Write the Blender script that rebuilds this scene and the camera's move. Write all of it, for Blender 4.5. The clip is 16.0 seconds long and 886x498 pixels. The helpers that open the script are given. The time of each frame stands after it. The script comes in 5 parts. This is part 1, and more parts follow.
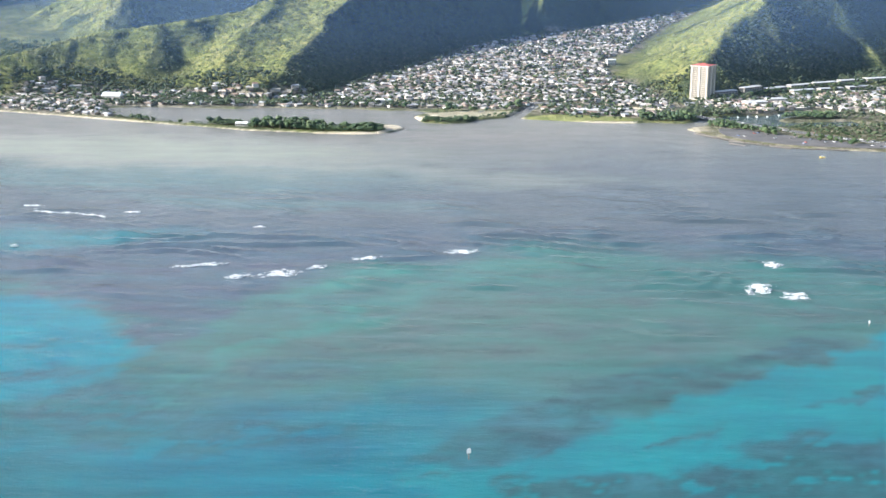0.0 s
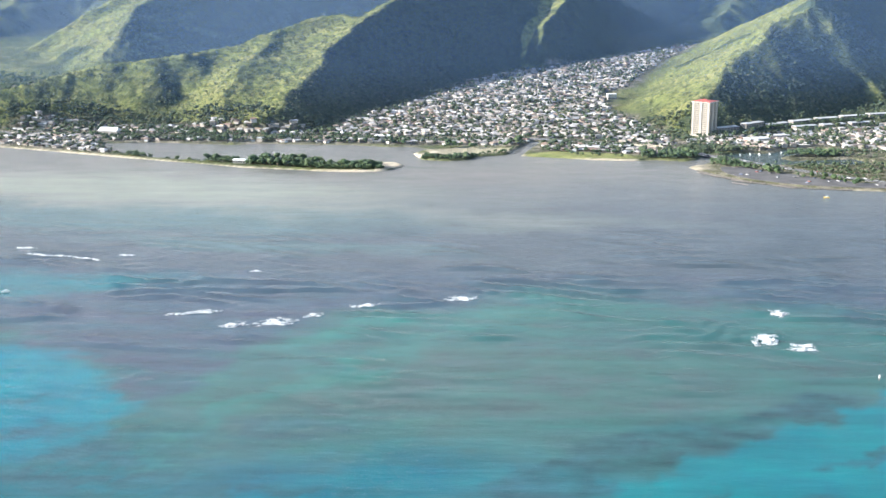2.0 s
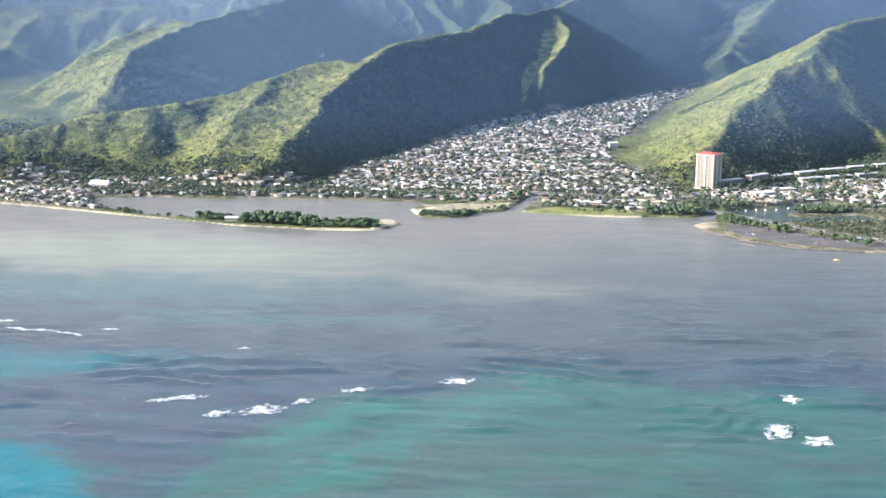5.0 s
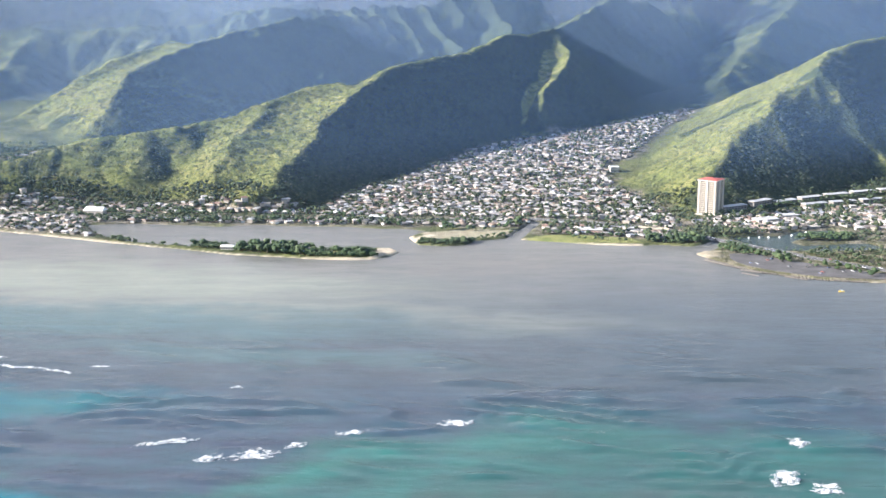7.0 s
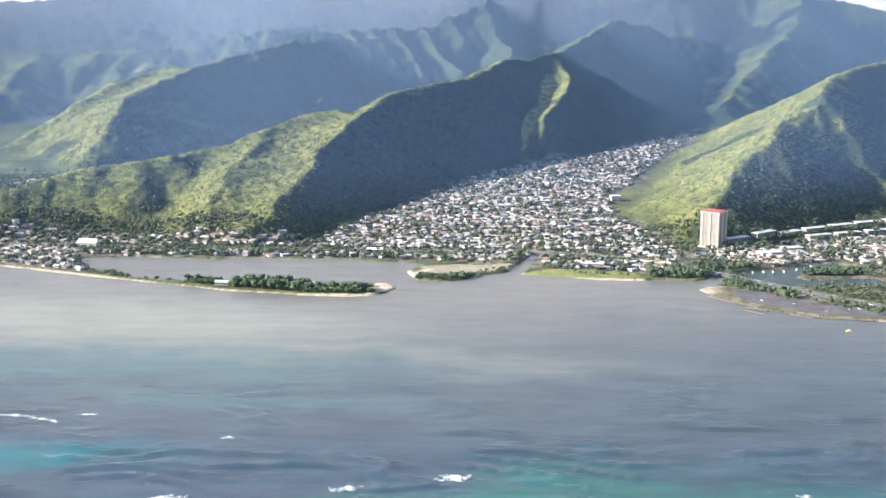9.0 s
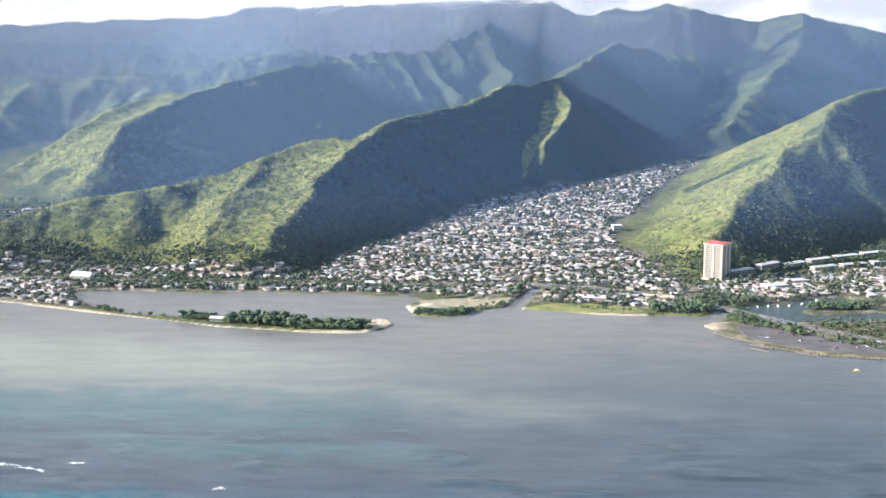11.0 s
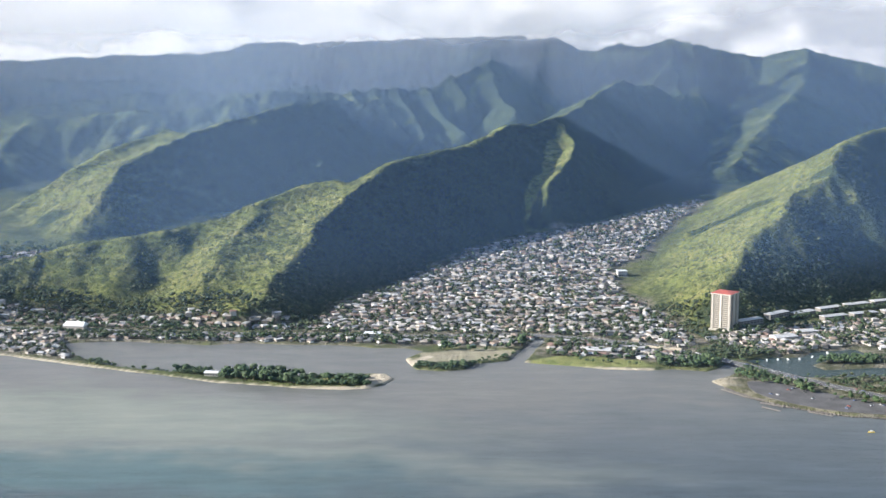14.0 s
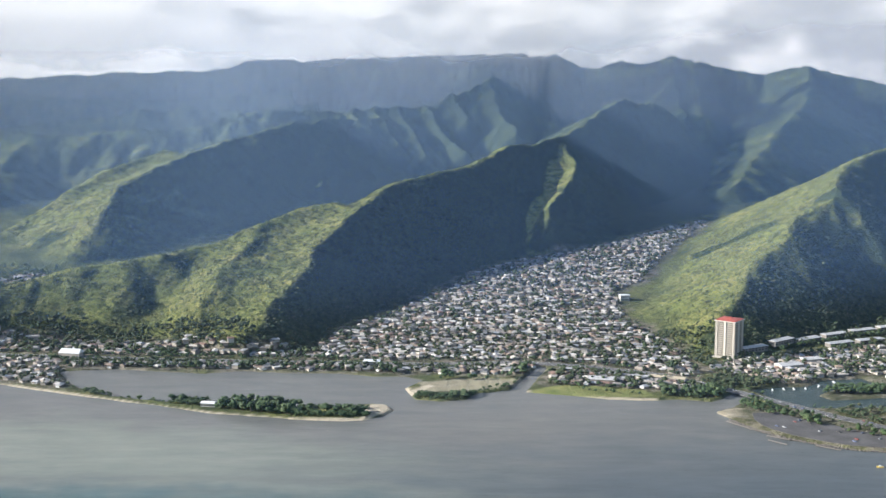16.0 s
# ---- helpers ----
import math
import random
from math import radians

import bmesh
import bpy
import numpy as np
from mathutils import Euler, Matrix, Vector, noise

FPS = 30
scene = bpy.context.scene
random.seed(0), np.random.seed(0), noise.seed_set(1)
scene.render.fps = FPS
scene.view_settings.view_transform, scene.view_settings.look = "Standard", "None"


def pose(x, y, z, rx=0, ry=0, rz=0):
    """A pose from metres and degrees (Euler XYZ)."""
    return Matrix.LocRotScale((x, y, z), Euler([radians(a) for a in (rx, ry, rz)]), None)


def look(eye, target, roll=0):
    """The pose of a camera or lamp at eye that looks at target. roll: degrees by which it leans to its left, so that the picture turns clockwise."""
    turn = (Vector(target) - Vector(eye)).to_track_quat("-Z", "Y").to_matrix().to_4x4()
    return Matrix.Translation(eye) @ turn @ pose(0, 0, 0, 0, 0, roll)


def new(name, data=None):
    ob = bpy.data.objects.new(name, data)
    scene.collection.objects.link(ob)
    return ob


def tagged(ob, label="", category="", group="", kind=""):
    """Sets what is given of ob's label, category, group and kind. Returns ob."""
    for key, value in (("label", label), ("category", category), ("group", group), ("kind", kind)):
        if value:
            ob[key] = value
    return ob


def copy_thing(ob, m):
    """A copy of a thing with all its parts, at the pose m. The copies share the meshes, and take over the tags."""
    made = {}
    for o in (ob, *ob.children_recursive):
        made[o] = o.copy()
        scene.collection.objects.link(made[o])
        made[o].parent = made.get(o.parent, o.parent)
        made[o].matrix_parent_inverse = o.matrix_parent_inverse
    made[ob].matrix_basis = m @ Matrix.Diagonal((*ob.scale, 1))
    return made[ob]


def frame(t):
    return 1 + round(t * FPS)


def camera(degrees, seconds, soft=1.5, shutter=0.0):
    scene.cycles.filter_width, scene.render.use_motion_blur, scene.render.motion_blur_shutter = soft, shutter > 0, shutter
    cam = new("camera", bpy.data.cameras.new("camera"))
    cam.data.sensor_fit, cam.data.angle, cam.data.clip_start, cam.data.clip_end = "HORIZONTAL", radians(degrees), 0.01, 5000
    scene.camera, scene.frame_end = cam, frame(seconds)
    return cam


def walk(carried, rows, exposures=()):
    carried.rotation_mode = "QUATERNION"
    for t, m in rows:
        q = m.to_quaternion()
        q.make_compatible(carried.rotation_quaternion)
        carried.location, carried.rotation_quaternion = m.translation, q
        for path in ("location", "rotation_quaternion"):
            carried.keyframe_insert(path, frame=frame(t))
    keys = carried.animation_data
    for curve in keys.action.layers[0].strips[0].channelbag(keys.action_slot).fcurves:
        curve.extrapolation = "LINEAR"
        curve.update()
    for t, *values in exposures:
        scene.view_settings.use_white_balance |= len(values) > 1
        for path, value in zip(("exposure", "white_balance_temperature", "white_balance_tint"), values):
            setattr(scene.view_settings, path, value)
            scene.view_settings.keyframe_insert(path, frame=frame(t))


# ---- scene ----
cam = camera(40.9, 16.0)
PATH = [
    (0, (0.141, 0.472, 273.221), (0.109, 2.399, 272.686), -0.1),
    (0.5, (0.518, 9.69, 278.516), (0.486, 11.622, 278.0), -0.1),
    (1, (0.348, 16.416, 281.707), (0.316, 18.351, 281.203), -0.0),
    (1.5, (-0.328, 23.022, 285.275), (-0.36, 24.96, 284.782), -0.0),
    (2, (-0.299, 23.341, 285.673), (-0.33, 25.279, 285.179), -0.0),
    (2.1, (-0.317, 26.356, 287.298), (-0.348, 28.295, 286.807), 0.0),
    (2.2, (-0.335, 29.372, 288.922), (-0.366, 31.311, 288.435), 0.0),
    (2.3, (-0.352, 32.387, 290.547), (-0.383, 34.328, 290.064), 0.0),
    (2.4, (-0.37, 35.403, 292.171), (-0.401, 37.344, 291.692), 0.0),
    (2.5, (-0.388, 38.418, 293.796), (-0.419, 40.36, 293.32), -0.0),
    (3, (0.581, 45.014, 297.881), (0.549, 46.957, 297.409), -0.0),
    (3.5, (1.537, 53.457, 302.104), (1.505, 55.402, 301.639), -0.0),
    (4, (1.22, 60.151, 305.966), (1.188, 62.098, 305.506), -0.0),
    (6.5, (5.441, 96.786, 325.48), (5.407, 98.739, 325.052), -0.1),
    (7, (5.028, 101.705, 327.572), (4.994, 103.66, 327.149), -0.1),
    (7.5, (6.2, 112.731, 332.961), (6.165, 114.687, 332.546), -0.1),
    (8, (6.027, 117.461, 336.472), (5.993, 119.418, 336.06), -0.1),
    (8.5, (7.108, 127.178, 342.441), (7.073, 129.137, 342.037), -0.1),
    (9, (7.217, 134.476, 346.202), (7.182, 136.436, 345.805), -0.1),
    (11.5, (9.642, 171.187, 364.696), (9.605, 173.153, 364.334), -0.2),
    (12, (8.857, 176.996, 367.347), (8.82, 178.964, 366.99), -0.2),
    (12.5, (10.919, 185.514, 372.894), (10.879, 187.484, 372.548), -0.2),
    (13, (10.424, 192.678, 376.924), (10.384, 194.649, 376.585), -0.2),
    (13.5, (10.943, 199.492, 380.554), (10.902, 201.465, 380.225), -0.1),
    (14, (11.231, 205.91, 384.317), (11.189, 207.884, 383.997), -0.2),
    (14.5, (11.044, 211.608, 388.481), (11.002, 213.583, 388.17), -0.2),
    (15, (11.18, 217.475, 392.02), (11.137, 219.452, 391.718), -0.2),
    (15.5, (11.695, 222.294, 396.466), (11.651, 224.271, 396.167), -0.2),
    (16, (11.858, 230.023, 398.872), (11.814, 232.001, 398.574), -0.2),
]
walk(cam, [(t, look(eye, target, roll)) for t, eye, target, roll in PATH],
     exposures=[(0, 1.64, 5950, 12), (4, 1.66, 6030, 13.5), (7, 1.66, 6100, 16.5), (9, 1.65, 6100, 16.5), (12.5, 1.39, 6020, 14), (16, 0.97, 5970, 12)])

# ---------------------------------------------------------------- light
SUN_AZ, SUN_EL = 266.0, 21.5          # degrees clockwise from +y (inland), and above the horizon
sun_dir = Vector((math.sin(radians(SUN_AZ)) * math.cos(radians(SUN_EL)),
                  math.cos(radians(SUN_AZ)) * math.cos(radians(SUN_EL)), math.sin(radians(SUN_EL))))
sun = new("sun", bpy.data.lights.new("sun", "SUN"))
sun.data.energy, sun.data.angle, sun.data.color = 5.0, radians(0.6), (1.0, 0.93, 0.80)
sun.matrix_world = look((0, 0, 900), Vector((0, 0, 900)) - sun_dir)

world = bpy.data.worlds.new("sky")
scene.world = world
world.use_nodes = True
wn, wl = world.node_tree.nodes, world.node_tree.links
wn.clear()
w_out, w_bg, w_sky = wn.new("ShaderNodeOutputWorld"), wn.new("ShaderNodeBackground"), wn.new("ShaderNodeTexSky")
w_sky.sky_type, w_sky.sun_disc = "NISHITA", False
w_sky.sun_elevation, w_sky.sun_rotation = radians(SUN_EL), radians(SUN_AZ)
w_sky.air_density, w_sky.dust_density, w_sky.ozone_density = 1.3, 1.0, 1.6
w_bg.inputs["Strength"].default_value = 0.08
w_co, w_sep = wn.new("ShaderNodeTexCoord"), wn.new("ShaderNodeSeparateXYZ")
wl.new(w_co.outputs["Generated"], w_sep.inputs[0])


def sky_noise(scale, lift, detail, rough):
    k, m = wn.new("ShaderNodeTexNoise"), wn.new("ShaderNodeMapping")
    m.inputs["Scale"].default_value = (1.0, 1.0, lift)
    k.inputs["Scale"].default_value, k.inputs["Detail"].default_value, k.inputs["Roughness"].default_value = scale, detail, rough
    wl.new(w_co.outputs["Generated"], m.inputs["Vector"])
    wl.new(m.outputs["Vector"], k.inputs["Vector"])
    return k.outputs["Fac"]


def sky_math(how, *terms):
    k = wn.new("ShaderNodeMath")
    k.operation = how
    for slot, v in zip(k.inputs, terms):
        if isinstance(v, (int, float)):
            slot.default_value = v
        else:
            wl.new(v, slot)
    return k.outputs[0]


def sky_ramp(fac, low, high, dark, light):
    k = wn.new("ShaderNodeValToRGB")
    (a0, a1) = k.color_ramp.elements
    a0.position, a1.position, a0.color, a1.color = low, high, (*dark, 1), (*light, 1)
    k.color_ramp.interpolation = "EASE"
    wl.new(fac, k.inputs["Fac"])
    return k.outputs["Color"]


# a broken cloud deck: it gathers over the mountains inland and thins out overhead and over the sea
cover = sky_math("MULTIPLY_ADD", w_sep.outputs["Y"], 0.26, sky_noise(3.4, 3.2, 9.0, 0.52))
cover = sky_math("MULTIPLY_ADD", w_sep.outputs["Z"], -0.30, cover)
# soft heaps within it, brighter on the side towards the sun, grey below
heaps = sky_math("MULTIPLY_ADD", sky_noise(13.0, 2.6, 8.0, 0.5), 1.15, sky_math("MULTIPLY_ADD", sky_noise(4.5, 3.0, 4.0, 0.5), 0.5, -0.32))
heaps = sky_math("MULTIPLY_ADD", w_sep.outputs["X"], -0.85, heaps)
cloud_colour = sky_ramp(heaps, 0.26, 0.72, (4.7, 4.55, 4.25), (12.4, 11.6, 10.2))
w_mix = wn.new("ShaderNodeMix")
w_mix.data_type = "RGBA"
wl.new(sky_ramp(cover, 0.44, 0.66, (0, 0, 0), (1, 1, 1)), w_mix.inputs["Factor"])
wl.new(w_sky.outputs["Color"], w_mix.inputs["A"])
wl.new(cloud_colour, w_mix.inputs["B"])
wl.new(w_mix.outputs["Result"], w_bg.inputs["Color"])
wl.new(w_bg.outputs["Background"], w_out.inputs["Surface"])

# ---------------------------------------------------------------- small tools
_rng = np.random.default_rng(7)
_perm = np.concatenate([_rng.permutation(256)] * 3)
_grad = _rng.uniform(-1, 1, (256, 2))
_grad /= np.linalg.norm(_grad, axis=1)[:, None]


def perlin(x, y):
    xi, yi = np.floor(x).astype(int), np.floor(y).astype(int)
    xf, yf = x - xi, y - yi
    xi, yi = xi & 255, yi & 255
    u, v = xf ** 3 * (xf * (xf * 6 - 15) + 10), yf ** 3 * (yf * (yf * 6 - 15) + 10)

    def corner(a, b):
        g = _grad[_perm[_perm[xi + a] + yi + b]]
        return g[..., 0] * (xf - a) + g[..., 1] * (yf - b)
    low = corner(0, 0) * (1 - u) + corner(1, 0) * u
    high = corner(0, 1) * (1 - u) + corner(1, 1) * u
    return (low * (1 - v) + high * v) * 1.5


def fbm(x, y, octaves=4, gain=0.5):
    total, a, f = 0.0, 1.0, 1.0
    for k in range(octaves):
        total = total + a * perlin(x * f + 17.3 * k, y * f - 9.1 * k)
        a, f = a * gain, f * 2.03
    return total


def smooth(a, b, v):
    t = np.clip((v - a) / (b - a), 0, 1)
    return t * t * (3 - 2 * t)


def near_line(pts, x, y):
    """Distance to a polyline, arc length there, side (+1 left of its run), and its z there."""
    best = np.full(x.shape, 1e9)
    arc, side, zc = np.zeros(x.shape), np.ones(x.shape), np.zeros(x.shape)
    run = 0.0
    for (ax, ay, az), (bx, by, bz) in zip(pts[:-1], pts[1:]):
        dx, dy = bx - ax, by - ay
        length = math.hypot(dx, dy)
        t = np.clip(((x - ax) * dx + (y - ay) * dy) / length ** 2, 0, 1)
        d = np.hypot(x - ax - t * dx, y - ay - t * dy)
        m = d < best
        best = np.where(m, d, best)
        arc = np.where(m, run + t * length, arc)
        zc = np.where(m, az + t * (bz - az), zc)
        side = np.where(m, np.sign(dx * (y - ay) - dy * (x - ax)), side)
        run += length
    return best, arc, side, zc


def inside(poly, x, y):
    """Signed distance to a polygon, positive inside."""
    ins = np.zeros(x.shape, bool)
    best = np.full(x.shape, 1e9)
    for (ax, ay), (bx, by) in zip(poly, poly[1:] + poly[:1]):
        cond = (ay > y) != (by > y)
        with np.errstate(divide="ignore", invalid="ignore"):
            ins ^= cond & (x < (bx - ax) * (y - ay) / (by - ay + 1e-12) + ax)
        dx, dy = bx - ax, by - ay
        t = np.clip(((x - ax) * dx + (y - ay) * dy) / (dx * dx + dy * dy), 0, 1)
        best = np.minimum(best, np.hypot(x - ax - t * dx, y - ay - t * dy))
    return np.where(ins, best, -best)


def mesh_from(name, verts, faces, material=None, soft=False):
    me = bpy.data.meshes.new(name)
    verts, faces = np.asarray(verts, np.float32), np.asarray(faces, np.int32)
    n, k = faces.shape
    me.vertices.add(len(verts))
    me.vertices.foreach_set("co", verts.ravel())
    me.loops.add(n * k)
    me.loops.foreach_set("vertex_index", faces.ravel())
    me.polygons.add(n)
    me.polygons.foreach_set("loop_start", np.arange(0, n * k, k, dtype=np.int32))
    me.update(calc_edges=True)
    me.polygons.foreach_set("use_smooth", np.full(n, soft, bool))
    if material:
        me.materials.append(material)
    return me


def part(name, bm, material, parent, label=""):
    me = bpy.data.meshes.new(name)
    bmesh.ops.recalc_face_normals(bm, faces=bm.faces)
    bm.to_mesh(me)
    bm.free()
    me.materials.append(material)
    ob = new(name, me)
    ob.parent = parent
    if label:
        ob["label"] = label
    return ob


def box(bm, x0, x1, y0, y1, z0, z1):
    bmesh.ops.create_cube(bm, size=1, matrix=Matrix.Translation(((x0 + x1) / 2, (y0 + y1) / 2, (z0 + z1) / 2))
                          @ Matrix.Diagonal((x1 - x0, y1 - y0, z1 - z0, 1)))
    return bm


def prism(bm, outline, z0, z1):
    """An upright prism over a plan outline."""
    low = [bm.verts.new((x, y, z0)) for x, y in outline]
    top = [bm.verts.new((x, y, z1)) for x, y in outline]
    n = len(outline)
    bm.faces.new(low[::-1]), bm.faces.new(top)
    for i in range(n):
        bm.faces.new((low[i], low[(i + 1) % n], top[(i + 1) % n], top[i]))
    return bm


# ---------------------------------------------------------------- materials
def material(name, rough=0.8, metallic=0.0, specular=0.3):
    m = bpy.data.materials.new(name)
    m.use_nodes = True
    b = m.node_tree.nodes["Principled BSDF"]
    b.inputs["Roughness"].default_value, b.inputs["Metallic"].default_value = rough, metallic
    b.inputs["Specular IOR Level"].default_value = specular
    return m, m.node_tree.nodes, m.node_tree.links, b


def noise_node(n, l, scale, detail=5.0, vector=None, rough=0.55):
    t = n.new("ShaderNodeTexNoise")
    t.inputs["Scale"].default_value, t.inputs["Detail"].default_value, t.inputs["Roughness"].default_value = scale, detail, rough
    if vector:
        l.new(vector, t.inputs["Vector"])
    return t.outputs["Fac"]


def ramp(n, l, fac, stops, constant=False):
    r = n.new("ShaderNodeValToRGB")
    e = r.color_ramp.elements
    while len(e) < len(stops):
        e.new(0.5)
    for k, (p, c) in zip(e, stops):
        k.position, k.color = p, (*c, 1)
    if constant:
        r.color_ramp.interpolation = "CONSTANT"
    l.new(fac, r.inputs["Fac"])
    return r.outputs["Color"]


def mixed(n, l, fac, a, b, how="MIX"):
    m = n.new("ShaderNodeMix")
    m.data_type, m.blend_type = "RGBA", how
    for key, v in (("Factor", fac), ("A", a), ("B", b)):
        s = m.inputs[key] if key == "Factor" else [i for i in m.inputs if i.name == key and i.type == "RGBA"][0]
        if isinstance(v, (int, float)):
            s.default_value = v
        elif isinstance(v, tuple):
            s.default_value = (*v, 1)
        else:
            l.new(v, s)
    return [o for o in m.outputs if o.type == "RGBA"][0]


def bump(n, l, b, height, strength, distance):
    k = n.new("ShaderNodeBump")
    k.inputs["Strength"].default_value, k.inputs["Distance"].default_value = strength, distance
    l.new(height, k.inputs["Height"])
    l.new(k.outputs["Normal"], b.inputs["Normal"])


def place(n):
    return n.new("ShaderNodeNewGeometry").outputs["Position"]


def attribute(n, name):
    a = n.new("ShaderNodeAttribute")
    a.attribute_name = name
    return a


def plain(name, color, rough=0.8, vary=0.25, scale=0.4, metallic=0.0, specular=0.3):
    """One colour, mottled at two scales."""
    m, n, l, b = material(name, rough, metallic, specular)
    p = place(n)
    dark = tuple(c * (1 - vary) for c in color)
    light = tuple(min(1, c * (1 + vary * 0.6)) for c in color)
    c = ramp(n, l, noise_node(n, l, scale, 6, p), [(0.3, dark), (0.7, light)])
    c = mixed(n, l, 0.35, c, ramp(n, l, noise_node(n, l, scale * 9, 4, p), [(0.3, dark), (0.7, light)]))
    l.new(c, b.inputs["Base Color"])
    return m


def choice(name, colors, rough=0.7, island=False, vary=0.2):
    """A colour for each object (or each loose piece), with some dirt."""
    m, n, l, b = material(name, rough)
    r = n.new("ShaderNodeNewGeometry").outputs["Random Per Island"] if island else n.new("ShaderNodeObjectInfo").outputs["Random"]
    c = ramp(n, l, r, [(i / len(colors), c) for i, c in enumerate(colors)], constant=True)
    p = place(n)
    d = ramp(n, l, noise_node(n, l, 0.25, 6, p), [(0.3, (1 - vary,) * 3), (0.65, (1, 1, 1))])
    l.new(mixed(n, l, 1.0, c, d, "MULTIPLY"), b.inputs["Base Color"])
    return m


ROOFS = [(0.546, 0.507, 0.459), (0.44, 0.413, 0.374), (0.299, 0.275, 0.251), (0.634, 0.602, 0.552), (0.211, 0.185, 0.166), (0.475, 0.413, 0.34), (0.581, 0.55, 0.518),
         (0.246, 0.163, 0.128), (0.176, 0.168, 0.157), (0.396, 0.344, 0.289), (0.51, 0.49, 0.468), (0.317, 0.297, 0.281), (0.334, 0.284, 0.242), (0.37, 0.378, 0.374),
         (0.202, 0.202, 0.191), (0.405, 0.318, 0.255), (0.581, 0.525, 0.459), (0.264, 0.249, 0.238), (0.458, 0.456, 0.459), (0.33, 0.25, 0.19), (0.27, 0.2, 0.155)]
WALLS = [(0.42, 0.38, 0.33), (0.52, 0.50, 0.46), (0.38, 0.34, 0.29), (0.45, 0.42, 0.39), (0.30, 0.26, 0.22), (0.50, 0.45, 0.39)]
LEAVES = [(0.056, 0.088, 0.044), (0.070, 0.102, 0.048), (0.046, 0.074, 0.040), (0.092, 0.116, 0.054), (0.062, 0.084, 0.048), (0.112, 0.122, 0.066)]
m_roof = choice("roof_sheet", ROOFS, 0.65)
m_wall = choice("house_wall", WALLS, 0.85)
m_roof_many = choice("roof_sheet_far", ROOFS, 0.65, island=True)
m_wall_many = choice("house_wall_far", WALLS, 0.85, island=True)
LUSH = [(0.058, 0.100, 0.042), (0.074, 0.118, 0.048), (0.050, 0.088, 0.040), (0.092, 0.130, 0.056), (0.066, 0.098, 0.046)]
m_leaf = choice("tree_leaf", LUSH, 0.75, vary=0.4)
m_leaf_lush = choice("tree_leaf_shore", LUSH, 0.75, island=True, vary=0.4)
m_leaf_many = choice("tree_leaf_far", LEAVES, 0.75, island=True, vary=0.45)
SHRUBS = [(0.125, 0.155, 0.060), (0.165, 0.186, 0.072), (0.095, 0.125, 0.052), (0.205, 0.212, 0.086), (0.140, 0.158, 0.068)]
m_shrub = choice("shrub_leaf", SHRUBS, 0.8, island=True, vary=0.4)
m_bark = plain("bark", (0.16, 0.12, 0.09), 0.9, 0.4, 2.0)
m_glass = plain("dark_glass", (0.035, 0.045, 0.055), 0.15, 0.3, 0.1, specular=0.6)
m_shaded_glass = plain("curtained_glass", (0.17, 0.155, 0.135), 0.35, 0.35, 0.5, specular=0.5)
m_door = plain("painted_door", (0.24, 0.15, 0.10), 0.6, 0.2, 1.0)
m_concrete = plain("cream_concrete", (0.47, 0.43, 0.37), 0.85, 0.12, 0.12)
m_fin = plain("white_concrete", (0.56, 0.52, 0.46), 0.8, 0.10, 0.15)
m_tan = plain("tan_render", (0.27, 0.245, 0.215), 0.85, 0.2, 0.2)
m_rail = plain("balcony_rail", (0.46, 0.42, 0.36), 0.8, 0.15, 0.3)
m_red = plain("red_roof", (0.42, 0.11, 0.085), 0.6, 0.25, 0.3)
m_asphalt = plain("asphalt", (0.14, 0.137, 0.135), 0.9, 0.3, 0.08)
m_lot = plain("old_asphalt", (0.118, 0.115, 0.115), 0.9, 0.45, 0.045)
m_paint = plain("road_paint", (0.7, 0.7, 0.66), 0.7, 0.2, 0.5)
m_sand = plain("coral_sand", (0.52, 0.44, 0.32), 0.95, 0.22, 0.06)
m_rock = plain("seawall_rock", (0.20, 0.18, 0.16), 0.9, 0.5, 0.5)
m_foam = plain("sea_foam", (0.58, 0.60, 0.60), 0.8, 0.30, 0.25)
m_wash, n, l, b = material("thin_foam_wash", 0.8)
b.inputs["Base Color"].default_value = (0.55, 0.59, 0.60, 1)
l.new(ramp(n, l, noise_node(n, l, 0.55, 6, place(n), 0.65), [(0.36, (0.08,) * 3), (0.62, (0.75,) * 3)]), b.inputs["Alpha"])
m_pale_roof = plain("pale_roof", (0.54, 0.53, 0.52), 0.7, 0.25, 0.2)
m_dock = plain("weathered_planks", (0.24, 0.215, 0.19), 0.85, 0.35, 0.6)
m_white = plain("white_paint", (0.80, 0.80, 0.78), 0.5, 0.08, 1.0)
m_yellow = plain("yellow_paint", (0.75, 0.55, 0.12), 0.5, 0.1, 1.0)
m_steel = plain("dull_steel", (0.28, 0.27, 0.26), 0.5, 0.3, 2.0, metallic=0.6)
m_car = choice("car_paint", [(0.75, 0.75, 0.75), (0.6, 0.6, 0.62), (0.05, 0.05, 0.06), (0.3, 0.05, 0.04), (0.12, 0.16, 0.3), (0.4, 0.4, 0.4)], 0.35)

